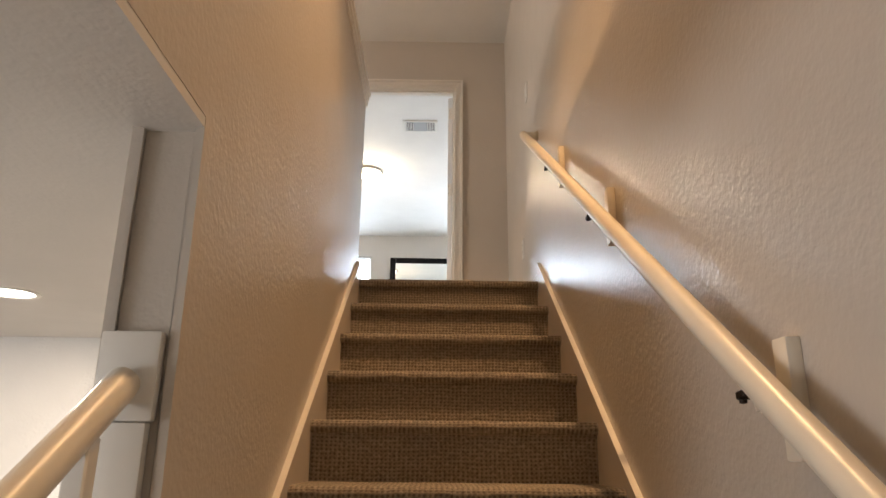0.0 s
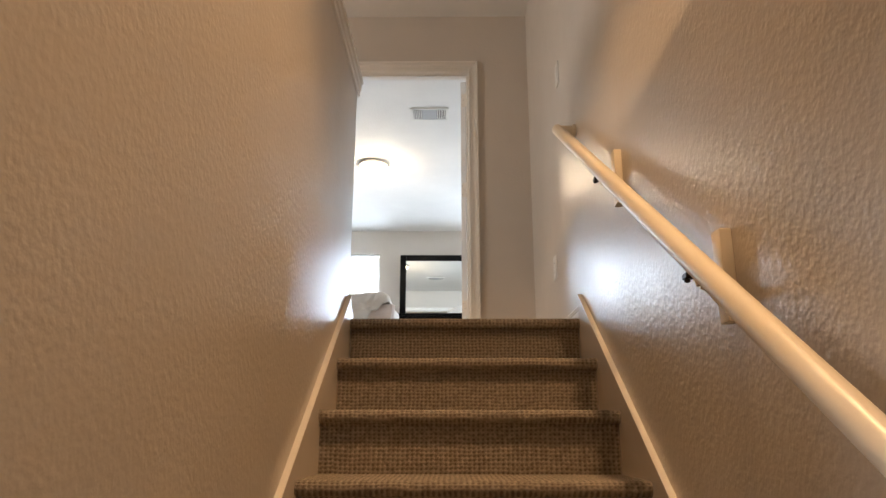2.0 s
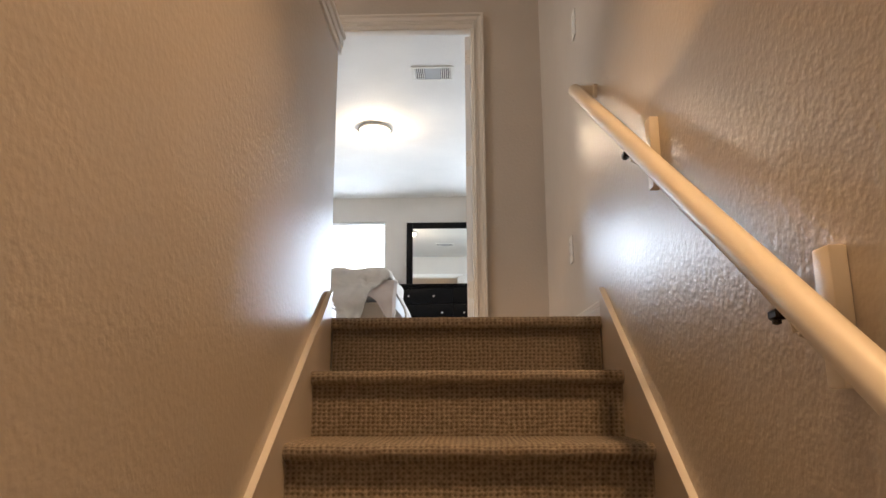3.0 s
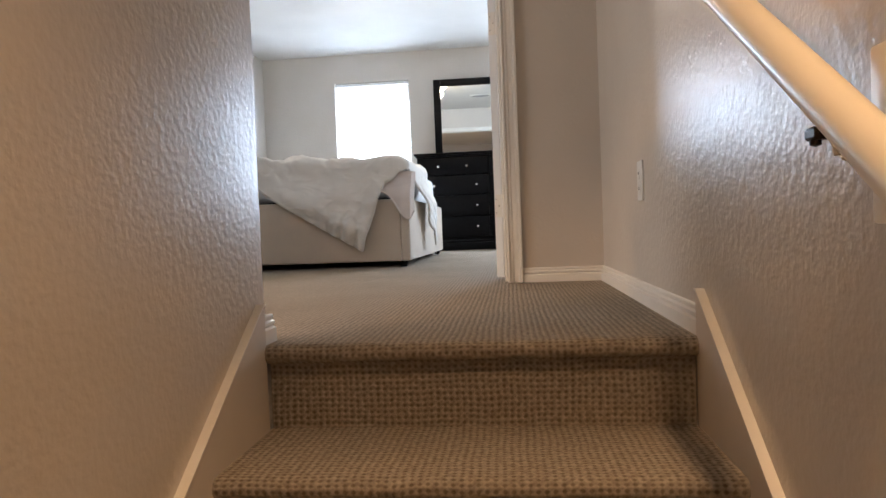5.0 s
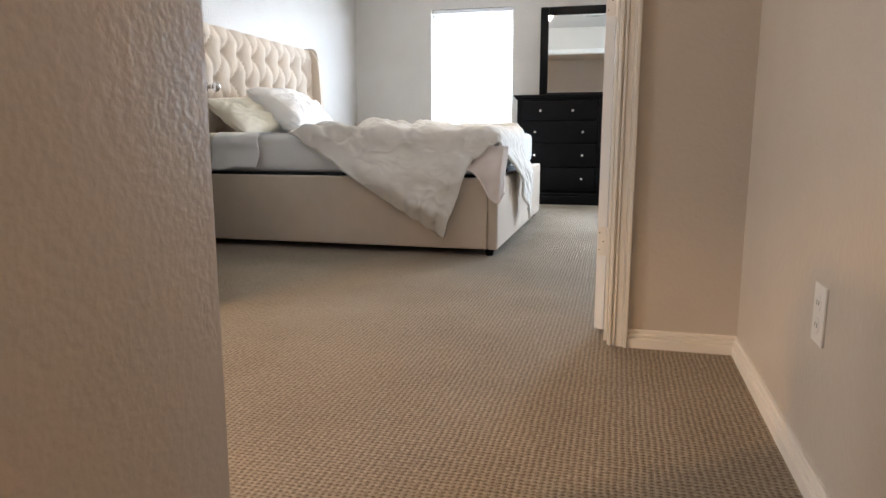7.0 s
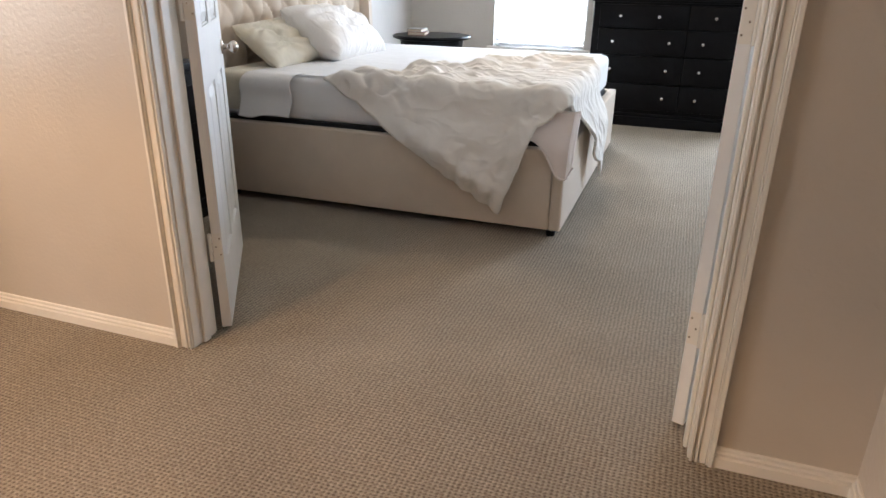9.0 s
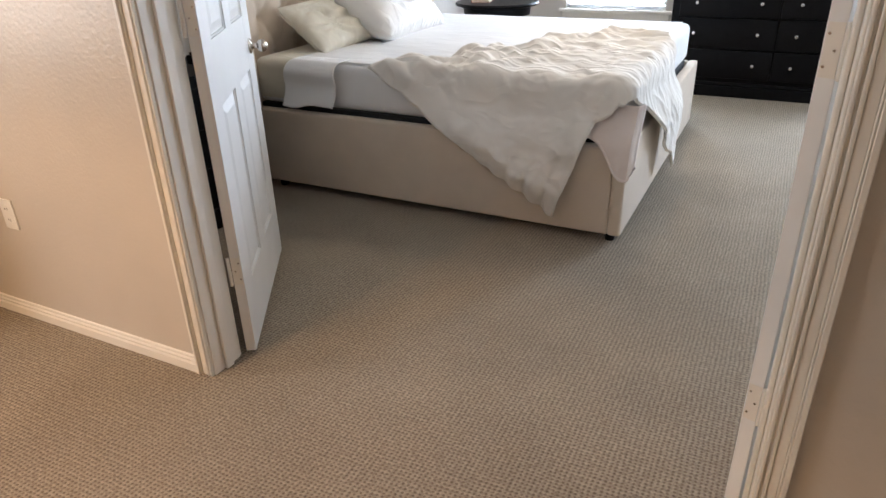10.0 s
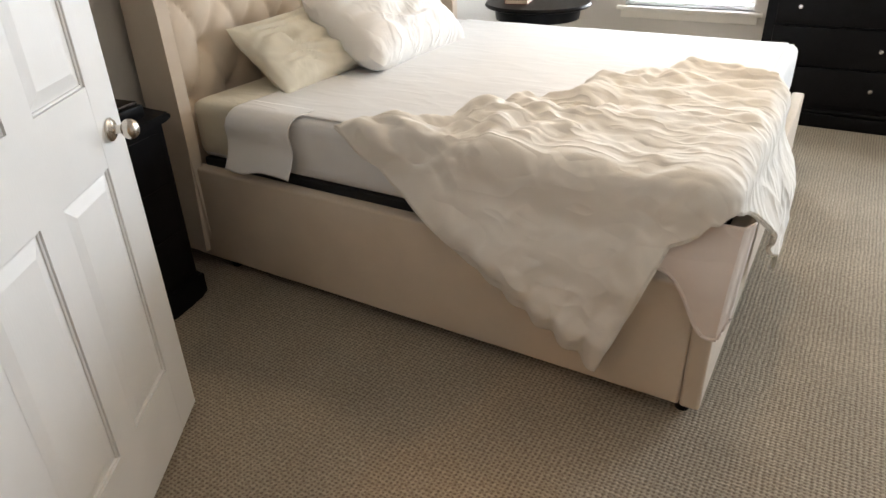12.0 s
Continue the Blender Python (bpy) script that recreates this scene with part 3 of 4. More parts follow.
flush_lamp((-0.67, 4.13, CEIL), "lit flush ceiling light with nickel ring and frosted bowl")


def downlight(at, label):
    can = thing("downlight", at, label, "downlight", "recessed downlights")
    m = Matrix.Translation(at) @ pose(0, 0, 0, 180, 0, 0)
    bm = bmesh.new()
    lathe(bm, [(0.098, 0.0003), (0.096, 0.006), (0.080, 0.007), (0.076, 0.003)], m, 32)
    part("trim_ring", bm, PLASTIC, can)
    bm = bmesh.new()
    lathe(bm, [(0.077, 0.003), (0.04, 0.004), (0, 0.0045)], m, 32)
    part("lens", bm, CANLENS, can)


downlight((-1.37, -0.98, SOFFIT), "lit round recessed downlight in the lower ceiling")
downlight((-2.1, -1.2, CEIL), "lit round recessed downlight over the upstairs hall")
downlight((-1.95, 0.30, CEIL), "lit round recessed downlight over the upstairs hall")
downlight((0.585, -1.65, CEIL), "lit round recessed downlight over the stairs")

# ceiling register in the bedroom
VX0, VX1, VY0, VY1 = -0.200, 0.152, 2.825, 3.075
vent = thing("ceiling_vent", ((VX0 + VX1) / 2, (VY0 + VY1) / 2, CEIL), "white metal ceiling register with louvres", "vent")
bm = bmesh.new()
f = 0.028
for x0, x1, y0, y1 in ((VX0, VX1, VY0, VY0 + f), (VX0, VX1, VY1 - f, VY1), (VX0, VX0 + f, VY0 + f, VY1 - f), (VX1 - f, VX1, VY0 + f, VY1 - f)):
    box(bm, x0, x1, y0, y1, CEIL - 0.008, CEIL - 0.0004, 0.002, 1)
part("frame", bm, PLASTIC, vent)
part("backing", one(VX0 + f, VX1 - f, VY0 + f, VY1 - f, CEIL - 0.002, CEIL - 0.0004), IRON, vent)
part("centre_plate", one(VX0 + 0.11, VX1 - 0.11, VY0 + f, VY1 - f, CEIL - 0.007, CEIL - 0.002), GREYPLASTIC, vent)
for x0, x1, s in ((VX0 + f, VX0 + 0.11, 1), (VX1 - 0.11, VX1 - f, -1)):
    n = 5
    for i in range(n):
        xc = x0 + (i + 0.5) * (x1 - x0) / n
        part("louvre", one(xc - 0.0042, xc + 0.0042, VY0 + f, VY1 - f, CEIL - 0.0095, CEIL - 0.0075, 0.0008, 1), PLASTIC, vent)

# ---------- bed ----------
BX0, BX1, BY0, BY1 = -2.62, -0.36, 3.00, 5.16
RZ0, RZ1 = 0.040, 0.456
MT = 0.714
bed = thing("bed", (-1.5, 4.05, 0), "king bed upholstered in beige linen with tufted wingback headboard", "bed")
th = 0.060
part("side_rail", one(-2.50, BX1 - th - 0.001, BY0, BY0 + th, RZ0, RZ1, 0.012, 3), UPHOL, bed)
part("side_rail", one(-2.50, BX1 - th - 0.001, BY1 - th, BY1, RZ0, RZ1, 0.012, 3), UPHOL, bed)
part("foot_rail", one(BX1 - th, BX1, BY0 - 0.004, BY1 + 0.004, RZ0, RZ1, 0.014, 3), UPHOL, bed)
for x, y in ((BX1 - 0.055, BY0 + 0.05), (BX1 - 0.055, BY1 - 0.05), (-2.33, BY0 + 0.05), (-2.33, BY1 - 0.05), (-1.35, 4.05)):
    bm = bmesh.new()
    lathe(bm, [(0, 0), (0.022, 0), (0.030, 0.055), (0, 0.055)], Matrix.Translation((x, y, 0)), 14)
    part("foot", bm, BLACKWOOD, bed)
part("slat_deck", one(BX0 + 0.2, BX1 - th - 0.005, BY0 + th + 0.005, BY1 - th - 0.005, 0.30, 0.42), DARKCLOTH, bed, "dark fabric deck")
# headboard: tufted front
HX, HY0, HY1, HZ = -2.495, BY0 + 0.03, BY1 - 0.03, 1.475
PY, PZ = 0.215, 0.20


def tuft(y, z):
    a = (y - HY0) / PY
    b = (z - 0.50) / PZ
    d = 9.0
    for ia in (math.floor(a) - 1, math.floor(a), math.floor(a) + 1, math.floor(a) + 2):
        for ib in (math.floor(b), math.floor(b) + 1, math.floor(b) - 1):
            off = 0.5 if ib % 2 else 0.0
            d = min(d, math.hypot((a - ia - off) * PY, (b - ib) * PZ))
    u, v = a - 0.5 * b, a + 0.5 * b
    crease = min(abs(u - round(u)), abs(v - round(v))) * PY
    return 0.062 * (1 - math.exp(-d / 0.045)) - 0.016 * math.exp(-crease / 0.014)


def head_front(u, v):
    y, z = HY0 + u * (HY1 - HY0), 0.25 + v * (HZ - 0.25)
    edge = min(1.0, (1 - v) * 14) * 0.5 + 0.5
    return Vector((HX - 0.052 + tuft(y, z) * edge, y, z))


bm = sheet(150, 96, head_front)
part("tufted_front", bm, UPHOL, bed, "diamond-tufted beige linen panel")
part("headboard_back", one(-2.63, HX - 0.070, HY0, HY1, 0.04, HZ, 0.02, 3), UPHOL, bed)
for ib in range(0, 6):
    off = 0.5 if ib % 2 else 0.0
    for ia in range(0, 10):
        y, z = HY0 + (ia + off) * PY, 0.50 + ib * PZ
        if HY0 + 0.06 < y < HY1 - 0.06 and z < HZ - 0.04:
            bm = bmesh.new()
            lathe(bm, [(0.013, 0), (0.012, 0.004), (0.007, 0.007), (0, 0.008)], Matrix.Translation((HX - 0.064, y, z)) @ pose(0, 0, 0, 0, 90, 0), 12)
            part("button", bm, UPHOL, bed)
for ya, yb in ((BY0 - 0.022, BY0 + 0.034), (BY1 - 0.034, BY1 + 0.022)):
    bm = bmesh.new()
    out = [(-2.635, 0.045), (-2.405, 0.045), (-2.405, 0.55), (-2.408, 0.80), (-2.415, 1.05), (-2.425, 1.25), (-2.44, 1.38), (-2.455, 1.45), (-2.475, 1.482), (-2.51, 1.494), (-2.635, 1.494)]
    prism(bm, out, "y", ya, yb)
    bmesh.ops.bevel(bm, geom=[e for e in bm.edges if abs(e.verts[0].co.y - e.verts[1].co.y) < 1e-4], offset=0.0265, segments=7, affect="EDGES")
    part("wing", bm, UPHOL, bed, "curved padded wing")

# mattress with fitted sheet
mat = thing("mattress", (-1.45, 4.05, 0.42), "thick mattress in a white fitted sheet", "mattress")
MX0, MX1, MY0, MY1 = -2.46, BX1 - th - 0.004, BY0 + th + 0.015, BY1 - th - 0.015
bm = one(MX0, MX1, MY0, MY1, 0.472, MT, 0.055, 4)
part("mattress_body", bm, SHEET, mat)
bm = one(MX0 + 0.01, MX1 - 0.01, MY0 + 0.01, MY1 - 0.01, 0.421, 0.471, 0.01)
part("box_base", bm, DARKCLOTH, mat, "dark base under the mattress")
part("pad", one(MX0 - 0.002, -2.17, MY0 - 0.003, MY0 + 0.75, 0.478, MT + 0.003, 0.055, 4), SHAM, mat, "pale yellow mattress pad left bare at the head")


def drape_point(a, b, lift, sag=0.0):
    """Lays the flat point (a, b) over the bed: flat on top, rounded over the edge, hanging outside the rails."""
    ex, ey = MX1 - 0.03, MY0 + 0.03
    nx, ny = min(a, ex), max(b, ey)
    dx, dy = a - nx, b - ny
    d = math.hypot(dx, dy)
    if d < 1e-6:
        return Vector((a, b, MT + lift))
    ux, uy = dx / d, dy / d
    r = 0.075
    arc = r * math.pi / 2
    if d < arc:
        th_ = d / r
        o, z = r * math.sin(th_), MT + lift - r * (1 - math.cos(th_))
    else:
        z = MT + lift - r - (d - arc)
        o = r + (1 - smoothstep(RZ1 - 0.02, MT - r - 0.02, z)) * 0.058 + sag * (d - arc)
    o += lift * 0.5
    return Vector((nx + ux * o, ny + uy * o, z))


# top sheet over the whole mattress, with one flap hanging at the near side
def top_sheet(u, v):
    b = MY1 - 0.04 - v * (MY1 - MY0 - 0.07)
    a0 = -2.205 - 0.05 * smoothstep(0.4, 1.0, 1 - v)
    a = a0 + u * (MX1 - 0.05 - a0)
    fold = 0.0035 * ns(a * 3.1, b * 2.3, 3.0) + 0.003 * (0.5 - abs(ns(a * 2.2 + b, b * 5.5, 7.0)))
    fold *= smoothstep(MY0 + 0.12, MY0 + 0.40, b)
    return Vector((a, b, MT + 0.004 + max(-0.002, fold)))


def sheet_flap(u, v):
    a = -2.205 + u * 0.312 - 0.022 * v * (1 - u) + 0.006 * math.sin(9 * v + u)
    b = MY0 + 0.10 - v * (0.10 + 0.245 - 0.012 * u + 0.008 * math.sin(u * 7))
    fold = (0.003 * ns(a * 9, b * 3) + 0.0025 * math.sin(a * 42)) * smoothstep(0.3, 0.6, v)
    return drape_point(a, b, 0.0068 + fold, -0.06)


bm = sheet(90, 70, top_sheet)
flap = sheet(40, 40, sheet_flap)
flap_mesh = bpy.data.meshes.new("flap")
flap.to_mesh(flap_mesh)
flap.free()
bm.from_mesh(flap_mesh)
ts = tagged(finish("top_sheet", bm, SHEET), "white cotton sheet over the mattress with a flap hanging down", "sheet")
thicken(ts, 0.002)


def pillow(name, m, L, W, H, material, label, seed):
    def f(u, v, s):
        x, y = u * 2 - 1, v * 2 - 1
        ex = (1 - abs(x) ** 2.2) * (1 - abs(y) ** 2.2)
        h = H * 0.5 * max(0.0, ex) ** 0.42
        pinch = 1 - 0.02 * (1 - abs(y)) - 0.10 * (abs(y) ** 4) - 0.07 * (1 - abs(y) ** 2) * abs(x) ** 3
        pinch2 = 1 - 0.10 * (1 - abs(x) ** 2) * abs(y) ** 3
        wr = 0.35 * H * 0.30 * ns(x * 2.2 + seed, y * 3.5, s) + 0.015 * math.sin((x * 1.2 + y * 2.6 + ns(x * 2, y * 2, seed)) * 7) * ex
        return Vector((x * L / 2 * pinch, y * W / 2 * pinch2, s * (h + wr * max(0, ex) ** 0.5) + 0.02 * x * x))
    bm = bmesh.new()
    n = 44
    for s in (1, -1):
        g = [[bm.verts.new(f(i / n, j / n, s)) for j in range(n + 1)] for i in range(n + 1)]
        for i in range(n):
            for j in range(n):
                q = (g[i][j], g[i + 1][j], g[i + 1][j + 1], g[i][j + 1])
                bm.faces.new(q if s > 0 else q[::-1])
    bmesh.ops.remove_doubles(bm, verts=bm.verts, dist=0.0008)
    ob = tagged(finish(name, bm, material), label, "pillow")
    ob.matrix_basis = m
    return ob


# pillows: local x long, local y towards the headboard
pillow("pillow", pose(-2.275, 3.61, 0.838, 36, -5, 83), 0.64, 0.40, 0.16, SHAM, "pale yellow cotton pillow leaning on the headboard", 1.3)
pillow("pillow", pose(-2.175, 4.10, 0.858, 33, 3, 95), 0.96, 0.48, 0.31, PILLOWCASE, "plump white pillow slumped over another pillow", 4.1)

# duvet laid askew over the foot corner
BACK = ((0.0, -1.70, 3.065), (0.16, -1.45, 3.17), (0.40, -1.20, 3.50), (0.62, -1.05, 3.87), (0.84, -0.80, 4.24), (1.0, -0.50, 4.20))
HEM = ((0.0, -0.675, 2.455), (0.20, -0.560, 2.755), (0.34, -0.515, 2.885), (0.46, -0.372, 2.985), (0.64, -0.225, 3.33), (1.0, 0.19, 3.85))


def along(line, u):
    """The point at u on a row of (u, x, y) knots."""
    for (u0, x0, y0), (u1, x1, y1) in zip(line, line[1:]):
        if u <= u1:
            k = (u - u0) / (u1 - u0)
            return Vector((x0 + k * (x1 - x0), y0 + k * (y1 - y0)))
    return Vector(line[-1][1:])


def duvet_pt(u, v):
    p = along(BACK, u).lerp(along(HEM, u), v)
    w = 0.014 * math.sin(u * 31 + 2 * math.sin(u * 9))
    p.x += w * (1 - v) ** 2
    p.y += 0.012 * math.sin(u * 23) * (1 - v)
    top = smoothstep(0.55, 0.0, v)
    puff = 0.018 + 0.058 * top * (0.55 + 0.45 * math.sin(u * 34 + 5.5 * ns(u * 5, v * 6)) * smoothstep(0.95, 0.65, u)) * smoothstep(0.0, 0.05, v)
    puff += 0.035 * ns(p.x * 5.0, p.y * 5.0, 2.0) * (0.35 + top)
    ridge = ns(p.x * 3.1 + 4, p.y * 7.5 + p.x * 3, 5.0)
    puff += 0.024 * (1 - abs(ridge) * 2.2) * (0.3 + 0.8 * top)
    s1, s2 = p.x * 0.85 - p.y * 0.52, p.x * 0.52 + p.y * 0.85
    warp = 1.6 * ns(p.x * 2.3, p.y * 2.3, 9.0)
    puff += 0.028 * (0.5 - abs(ns(s1 * 3.2 + warp, s2 * 13.0 + warp, 3.0))) * (0.35 + 0.9 * top)
    puff += 0.022 * (0.4 - abs(ns(s1 * 9.0 + warp, s2 * 8.0 - warp, 8.0)))
    puff += 0.005 * ns(p.x * 21, p.y * 21, 1.0)
    puff = max(0.006, puff * (0.25 + 0.75 * smoothstep(0, 0.06, min(u, 1 - u))))
    q = drape_point(p.x, p.y, max(0.008, 0.72 * puff), 0.012)
    hang = smoothstep(MT - 0.05, MT - 0.35, q.z)
    w1 = ns(u * 3, v * 2, 6.0)
    crisp = 1.0 - 2.6 * abs(ns(u * 11 + 1.5 * w1, v * 3.2 + 2 * w1, 4.0))
    crisp2 = 1.0 - 2.6 * abs(ns(u * 6 - v * 7 + w1, u * 5 + v * 4, 7.0))
    fold = 0.7 * math.sin(u * 27 + 4 * w1) + 0.8 * crisp + 0.55 * crisp2
    if p.y < MY0 + 0.03 and p.x < MX1 + 0.05:
        q.y -= hang * (0.020 + 0.021 * fold) * smoothstep(0.0, 0.05, u)
    elif p.x > MX1 - 0.03:
        q.x += hang * (0.014 + 0.012 * (fold - 0.6 * crisp))
    flat = 1 - hang
    q.z += flat * 0.010 * (crisp2 + 0.2 * crisp) * smoothstep(0.0, 0.08, v)
    q.z = max(q.z, MT + 0.012) if p.y > MY0 + 0.03 and p.x < MX1 - 0.03 else q.z
    if p.y < MY0 and p.x < MX1:
        q.y -= 0.017 * hang * math.sin((q.x - 0.30 * (q.z - 0.14)) * 62 + 2 * w1) * smoothstep(0.46, 0.16, q.z)
        q.y -= 0.034 * hang * (1 - abs(2 * smoothstep(-0.72, -0.46, q.x + 0.35 * (q.z - 0.55)) - 1)) * smoothstep(0.30, 0.52, q.z)
    q.y += -0.004 * hang * (1 + math.sin(p.x * 13 + 1.0 + 2.5 * ns(p.x * 3, q.z * 2))) * (1 if p.y < MY0 else 0.2)
    return q


dv = thing("duvet", (-0.9, 3.6, MT), "rumpled ivory cotton duvet thrown askew over the bed corner", "duvet")
cover = part("cover", sheet(200, 150, duvet_pt), DUVETM, dv)
thicken(cover, 0.010, 1.0)


def edge_seam(name, pts, material, parent):
    """A thin sewn welt through a row of points."""
    bm = bmesh.new()
    rings = []
    for i, p in enumerate(pts):
        d = (pts[min(i + 1, len(pts) - 1)] - pts[max(i - 1, 0)]).normalized()
        a = d.orthogonal().normalized()
        b = d.cross(a)
        rings.append([bm.verts.new(p + 0.0062 * (math.cos(k * math.pi / 3) * a + math.sin(k * math.pi / 3) * b)) for k in range(6)])
    for r0, r1 in zip(rings, rings[1:]):
        for k in range(6):
            bm.faces.new((r0[k], r0[(k + 1) % 6], r1[(k + 1) % 6], r1[k]))
    part(name, bm, material, parent, "sewn welt along the edge")


edge_seam("welt", [duvet_pt(0.0, i / 150) for i in range(151)], DUVETM, dv)
edge_seam("welt", [duvet_pt(i / 150, 1.0) for i in range(151)], DUVETM, dv)


def lining_pt(u, v):
    zt = 0.640
    zb = 0.505 - 0.185 * smoothstep(0.05, 0.86, u) + 0.05 * smoothstep(0.90, 1.0, u)
    z = zt + v * (zb - zt)
    x = -0.562 + 0.245 * u
    y = 2.972 + 0.075 * smoothstep(0.45, 0.64, z) - 0.010 * math.sin(u * 10 + 1.5 * v) * v + 0.05 * smoothstep(0.90, 1.0, u)
    return Vector((x + 0.012 * v * math.sin(u * 5), y, z))


ln = thing("sheet_corner", (-0.45, 3.0, 0.5), "pale pink sheet corner hanging out below the duvet", "sheet")
thicken(part("cloth", sheet(40, 30, lining_pt), PINK, ln), 0.002, 1.0)
edge_seam("hem", [lining_pt(i / 60, 1.0) for i in range(61)], PINK, ln)

# ---------- dresser and mirror ----------
DX0, DX1, DY0, DY1, DZ = -0.735, 0.910, 6.10, 6.60, 1.100
dr = thing("dresser", (0.06, 6.4, 0), "black lacquered dresser with round metal knobs", "dresser")
part("carcass", one(DX0 + 0.02, DX1 - 0.02, DY0 + 0.025, DY1, 0.10, DZ - 0.045, 0.004), BLACKWOOD, dr)
bm = one(DX0 - 0.012, DX1 + 0.012, DY0 - 0.012, DY1 + 0.005, DZ - 0.026, DZ, 0.008, 3)
box(bm, DX0 + 0.004, DX1 - 0.004, DY0 + 0.004, DY1, DZ - 0.045, DZ - 0.026, 0.006, 2)
part("top", bm, BLACKWOOD, dr)
bm = one(DX0, DX1, DY0, DY1, 0.0, 0.085, 0.006)
box(bm, DX0 + 0.008, DX1 - 0.008, DY0 + 0.010, DY1, 0.085, 0.115, 0.010, 3)
part("plinth", bm, BLACKWOOD, dr)


def drawer(x0, x1, z0, z1, knobs):
    d = part("drawer", one(x0, x1, DY0 + 0.004, DY0 + 0.03, z0, z1, 0.005, 2), BLACKWOOD, dr)
    for kx in knobs:
        b = bmesh.new()
        lathe(b, [(0.006, -0.002), (0.006, 0.010), (0.012, 0.014), (0.0155, 0.021), (0.012, 0.027), (0, 0.029)], Matrix.Translation((kx, DY0 + 0.004, (z0 + z1) / 2)) @ pose(0, 0, 0, 90, 0, 0), 14)
        part("knob", b, CHROME, d, "small bright metal knob")


g = 0.006
x0, x1 = DX0 + 0.075, DX1 - 0.075
half = (x0 + x1) / 2
drawer(x0 + g, half - g, 0.848, 1.035, (-0.475, -0.155))
drawer(half + g, x1 - g, 0.848, 1.035, (0.300, 0.650))
for z0, z1 in ((0.625, 0.836), (0.385, 0.613), (0.150, 0.373)):
    drawer(x0 + g, half - g, z0, z1, (-0.525, -0.050))
    drawer(half + g, x1 - g, z0, z1, (0.225, 0.700))

MX, MZ0, MZ1 = -0.545, DZ + 0.001, 2.015
mr = thing("mirror", (0.06, 6.6, DZ), "large mirror in a black wooden frame standing on the dresser", "mirror")
RXE = 2 * 0.0875 - MX
bm = bmesh.new()
fw = 0.085
for a, b, c, d in ((MX, MX + fw, MZ0, MZ1), (RXE - fw, RXE, MZ0, MZ1), (MX + fw, RXE - fw, MZ1 - fw, MZ1), (MX + fw, RXE - fw, MZ0, MZ0 + 0.045)):
    box(bm, a, b, 6.555, 6.595, c, d, 0.008, 2)
part("mirror_frame", bm, BLACKWOOD, mr)
part("mirror_glass", one(MX + fw - 0.004, RXE - fw + 0.004, 6.568, 6.578, MZ0 + 0.04, MZ1 - fw + 0.004), MIRROR, mr)

mr.matrix_basis = mr.matrix_basis @ pose(0, 0, 0, 0.8, 0, 0.8)

# ---------- nightstands ----------
def nightstand(cx, cy, label):
    st = thing("nightstand", (cx, cy, 0), label, "nightstand")
    W, D, H = 0.60, 0.42, 0.762

    def outline(w, d, bow, n=16):
        pts = [(-d / 2, -w / 2)]
        for i in range(n + 1):
            y = -w / 2 + w * i / n
            pts.append((d / 2 - bow + bow * math.cos((i / n - 0.5) * math.pi), y))
        pts.append((-d / 2, w / 2))
        return [(cx + px, cy + py) for px, py in pts]

    def slab(w, d, bow, z0, z1, bev):
        bm = prism(bmesh.new(), outline(w, d, bow), "z", z0, z1)
        if bev:
            bmesh.ops.bevel(bm, geom=[e for e in bm.edges if abs(e.verts[0].co.z - e.verts[1].co.z) < 1e-5], offset=bev, segments=2, affect="EDGES")
        return bm
    part("top", slab(W, D, 0.05, H - 0.03, H, 0.008), BLACKWOOD, st)
    part("carcass", slab(W - 0.06, D - 0.05, 0.045, 0.10, H - 0.03, 0), BLACKWOOD, st)
    part("plinth", slab(W - 0.02, D - 0.01, 0.05, 0.0, 0.10, 0.01), BLACKWOOD, st)
    for z0, z1 in ((0.13, 0.31), (0.325, 0.505), (0.52, 0.70)):
        bm = slab(W - 0.12, D - 0.034, 0.045, z0, z1, 0.004)
        d = part("drawer", bm, BLACKWOOD, st)
        b = bmesh.new()
        lathe(b, [(0.006, -0.004), (0.006, 0.010), (0.014, 0.018), (0.010, 0.026), (0, 0.028)], Matrix.Translation((cx + D / 2 - 0.018, cy, (z0 + z1) / 2)) @ pose(0, 0, 0, 0, 90, 0), 12)
        part("knob", b, CHROME, d, "small bright metal knob")
    return st


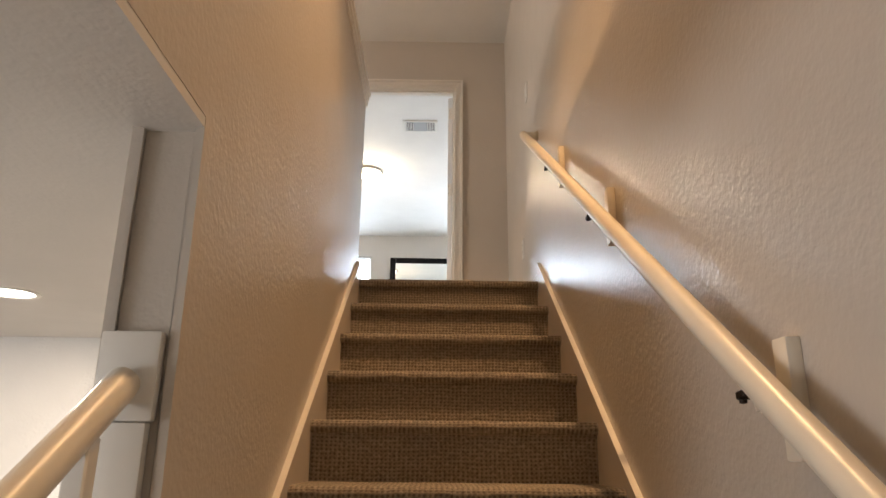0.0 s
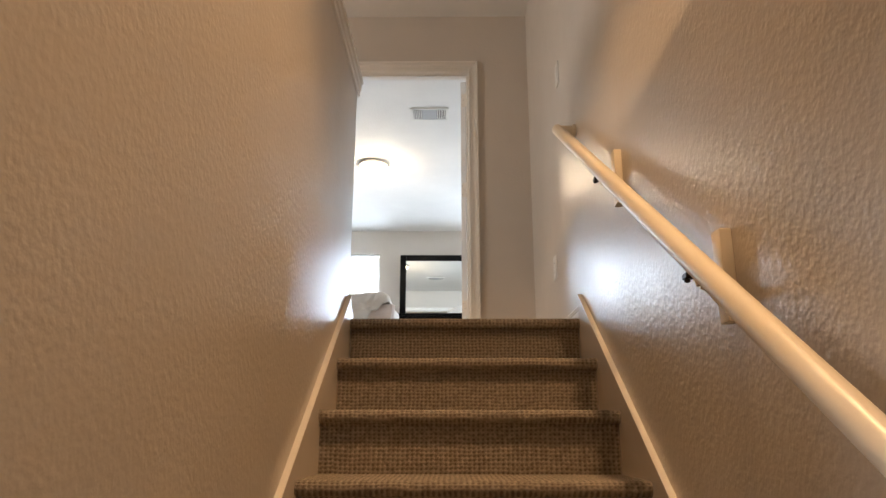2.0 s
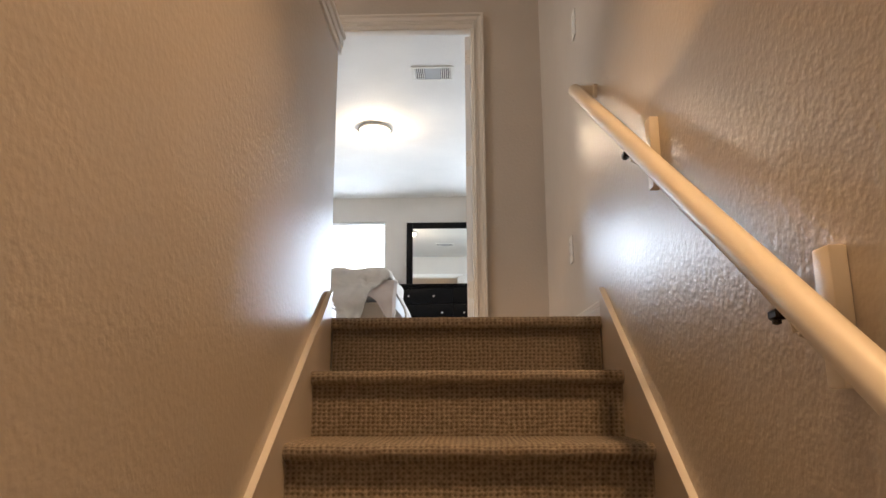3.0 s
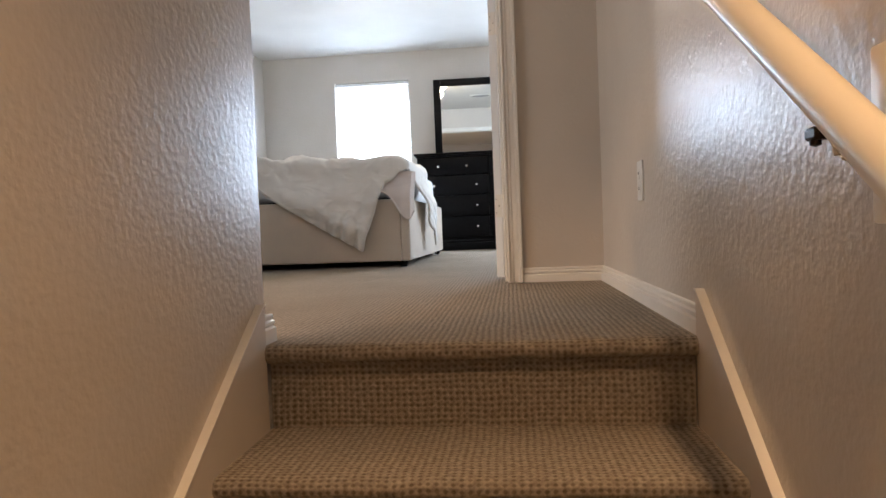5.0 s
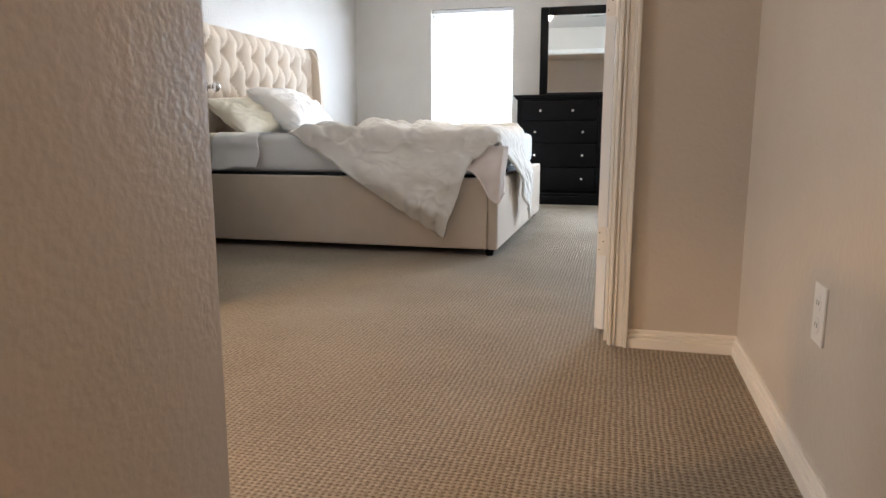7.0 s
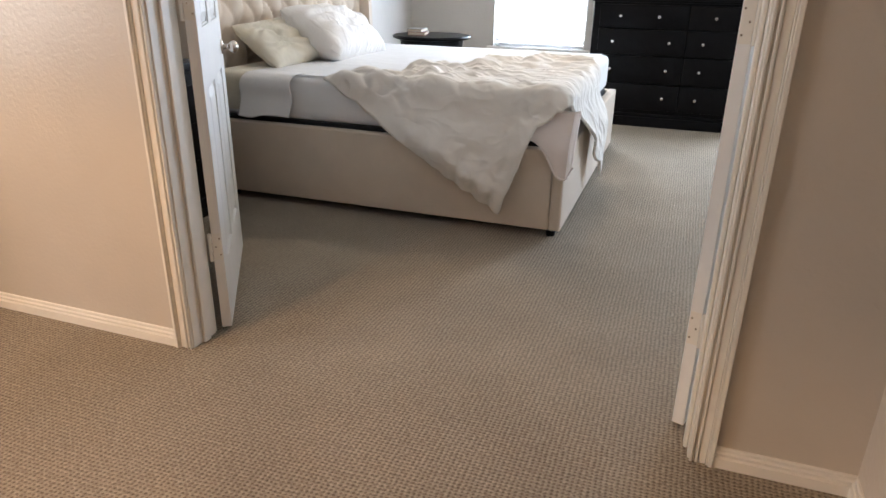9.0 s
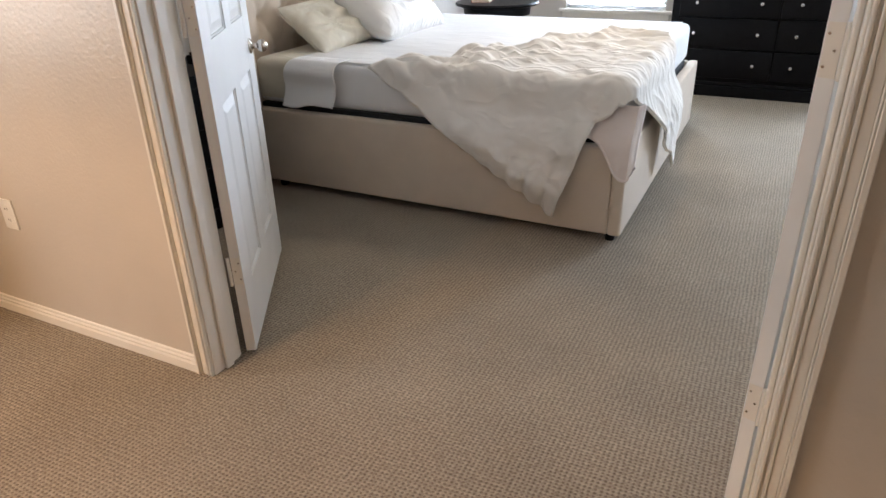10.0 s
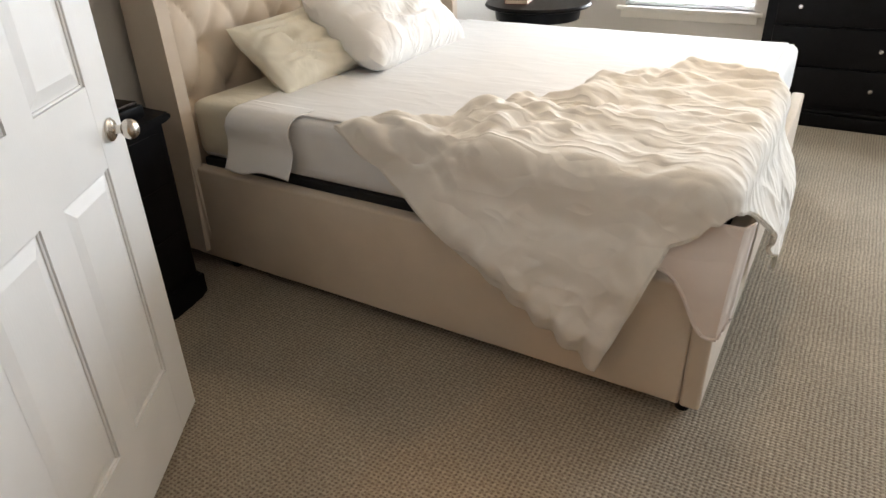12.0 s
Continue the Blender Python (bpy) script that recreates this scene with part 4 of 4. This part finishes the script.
nightstand(-2.425, 2.53, "black lacquered nightstand beside the headboard")
rt = thing("side_table", (-2.02, 5.56, 0), "round black side table with books on it, near the window", "side table")
m = Matrix.Translation((-2.02, 5.56, 0))
bm = bmesh.new()
lathe(bm, [(0, 0.728), (0.31, 0.728), (0.335, 0.736), (0.342, 0.748), (0.335, 0.760), (0, 0.762)], m, 44)
part("tabletop", bm, BLACKWOOD, rt)
bm = bmesh.new()
lathe(bm, [(0, 0.66), (0.27, 0.66), (0.275, 0.70), (0.28, 0.728), (0, 0.728)], m, 40)
part("apron", bm, BLACKWOOD, rt)
bm = bmesh.new()
lathe(bm, [(0, 0.0), (0.25, 0.0), (0.25, 0.03), (0.12, 0.07), (0.055, 0.14), (0.045, 0.40), (0.07, 0.58), (0.11, 0.66), (0, 0.66)], m, 28)
part("pedestal", bm, BLACKWOOD, rt)


def book(at, rz, w, d, h, cover, label):
    m = Matrix.Translation(at) @ pose(0, 0, 0, 0, 0, rz)
    bk = thing("book", m, label, "book")
    bm = one(-w / 2, w / 2, -d / 2, d / 2, 0, 0.003, 0.001, 1)
    box(bm, -w / 2, w / 2, -d / 2, d / 2, h - 0.003, h, 0.001, 1)
    box(bm, -w / 2, -w / 2 + 0.003, -d / 2, d / 2, 0.003, h - 0.003)
    local_part("cover", bm, cover, bk)
    local_part("pages", one(-w / 2 + 0.0035, w / 2 - 0.004, -d / 2 + 0.004, d / 2 - 0.004, 0.0035, h - 0.0035), PAPER, bk)


book((-2.12, 5.50, 0.762), 12, 0.15, 0.22, 0.028, BOOKRED, "closed dull red book lying on the round table")
book((-2.13, 5.50, 0.790), 5, 0.13, 0.20, 0.025, BOOKGREY, "closed grey book on top of another book")
caddy = thing("black_box", pose(-2.38, 2.68, 0.762, 0, 0, 8), "small black plastic box lying on the nightstand", "box")
local_part("body", one(-0.10, 0.10, -0.055, 0.055, 0, 0.045, 0.008), BLACKWOOD, caddy)
local_part("lid", one(-0.085, 0.085, -0.045, 0.045, 0.045, 0.058, 0.005), IRON, caddy)

cab = thing("cabinet", (-2.95, 1.25, 0), "low black cabinet with a grey side panel against the hall wall", "cabinet")
part("body", one(-3.24, -2.672, 1.03, 1.435, 0.05, 0.70, 0.006), BLACKWOOD, cab)
part("top", one(-3.25, -2.662, 1.02, 1.438, 0.701, 0.725, 0.005), BLACKWOOD, cab)
part("side_panel", one(-2.6715, -2.668, 1.08, 1.39, 0.12, 0.64, 0.001, 1), BOOKGREY, cab, "dark grey side panel")
for x, y in ((-3.2, 1.07), (-2.71, 1.07), (-3.2, 1.39), (-2.71, 1.39)):
    part("foot", one(x - 0.025, x + 0.025, y - 0.025, y + 0.025, 0, 0.049, 0.004, 1), BLACKWOOD, cab)
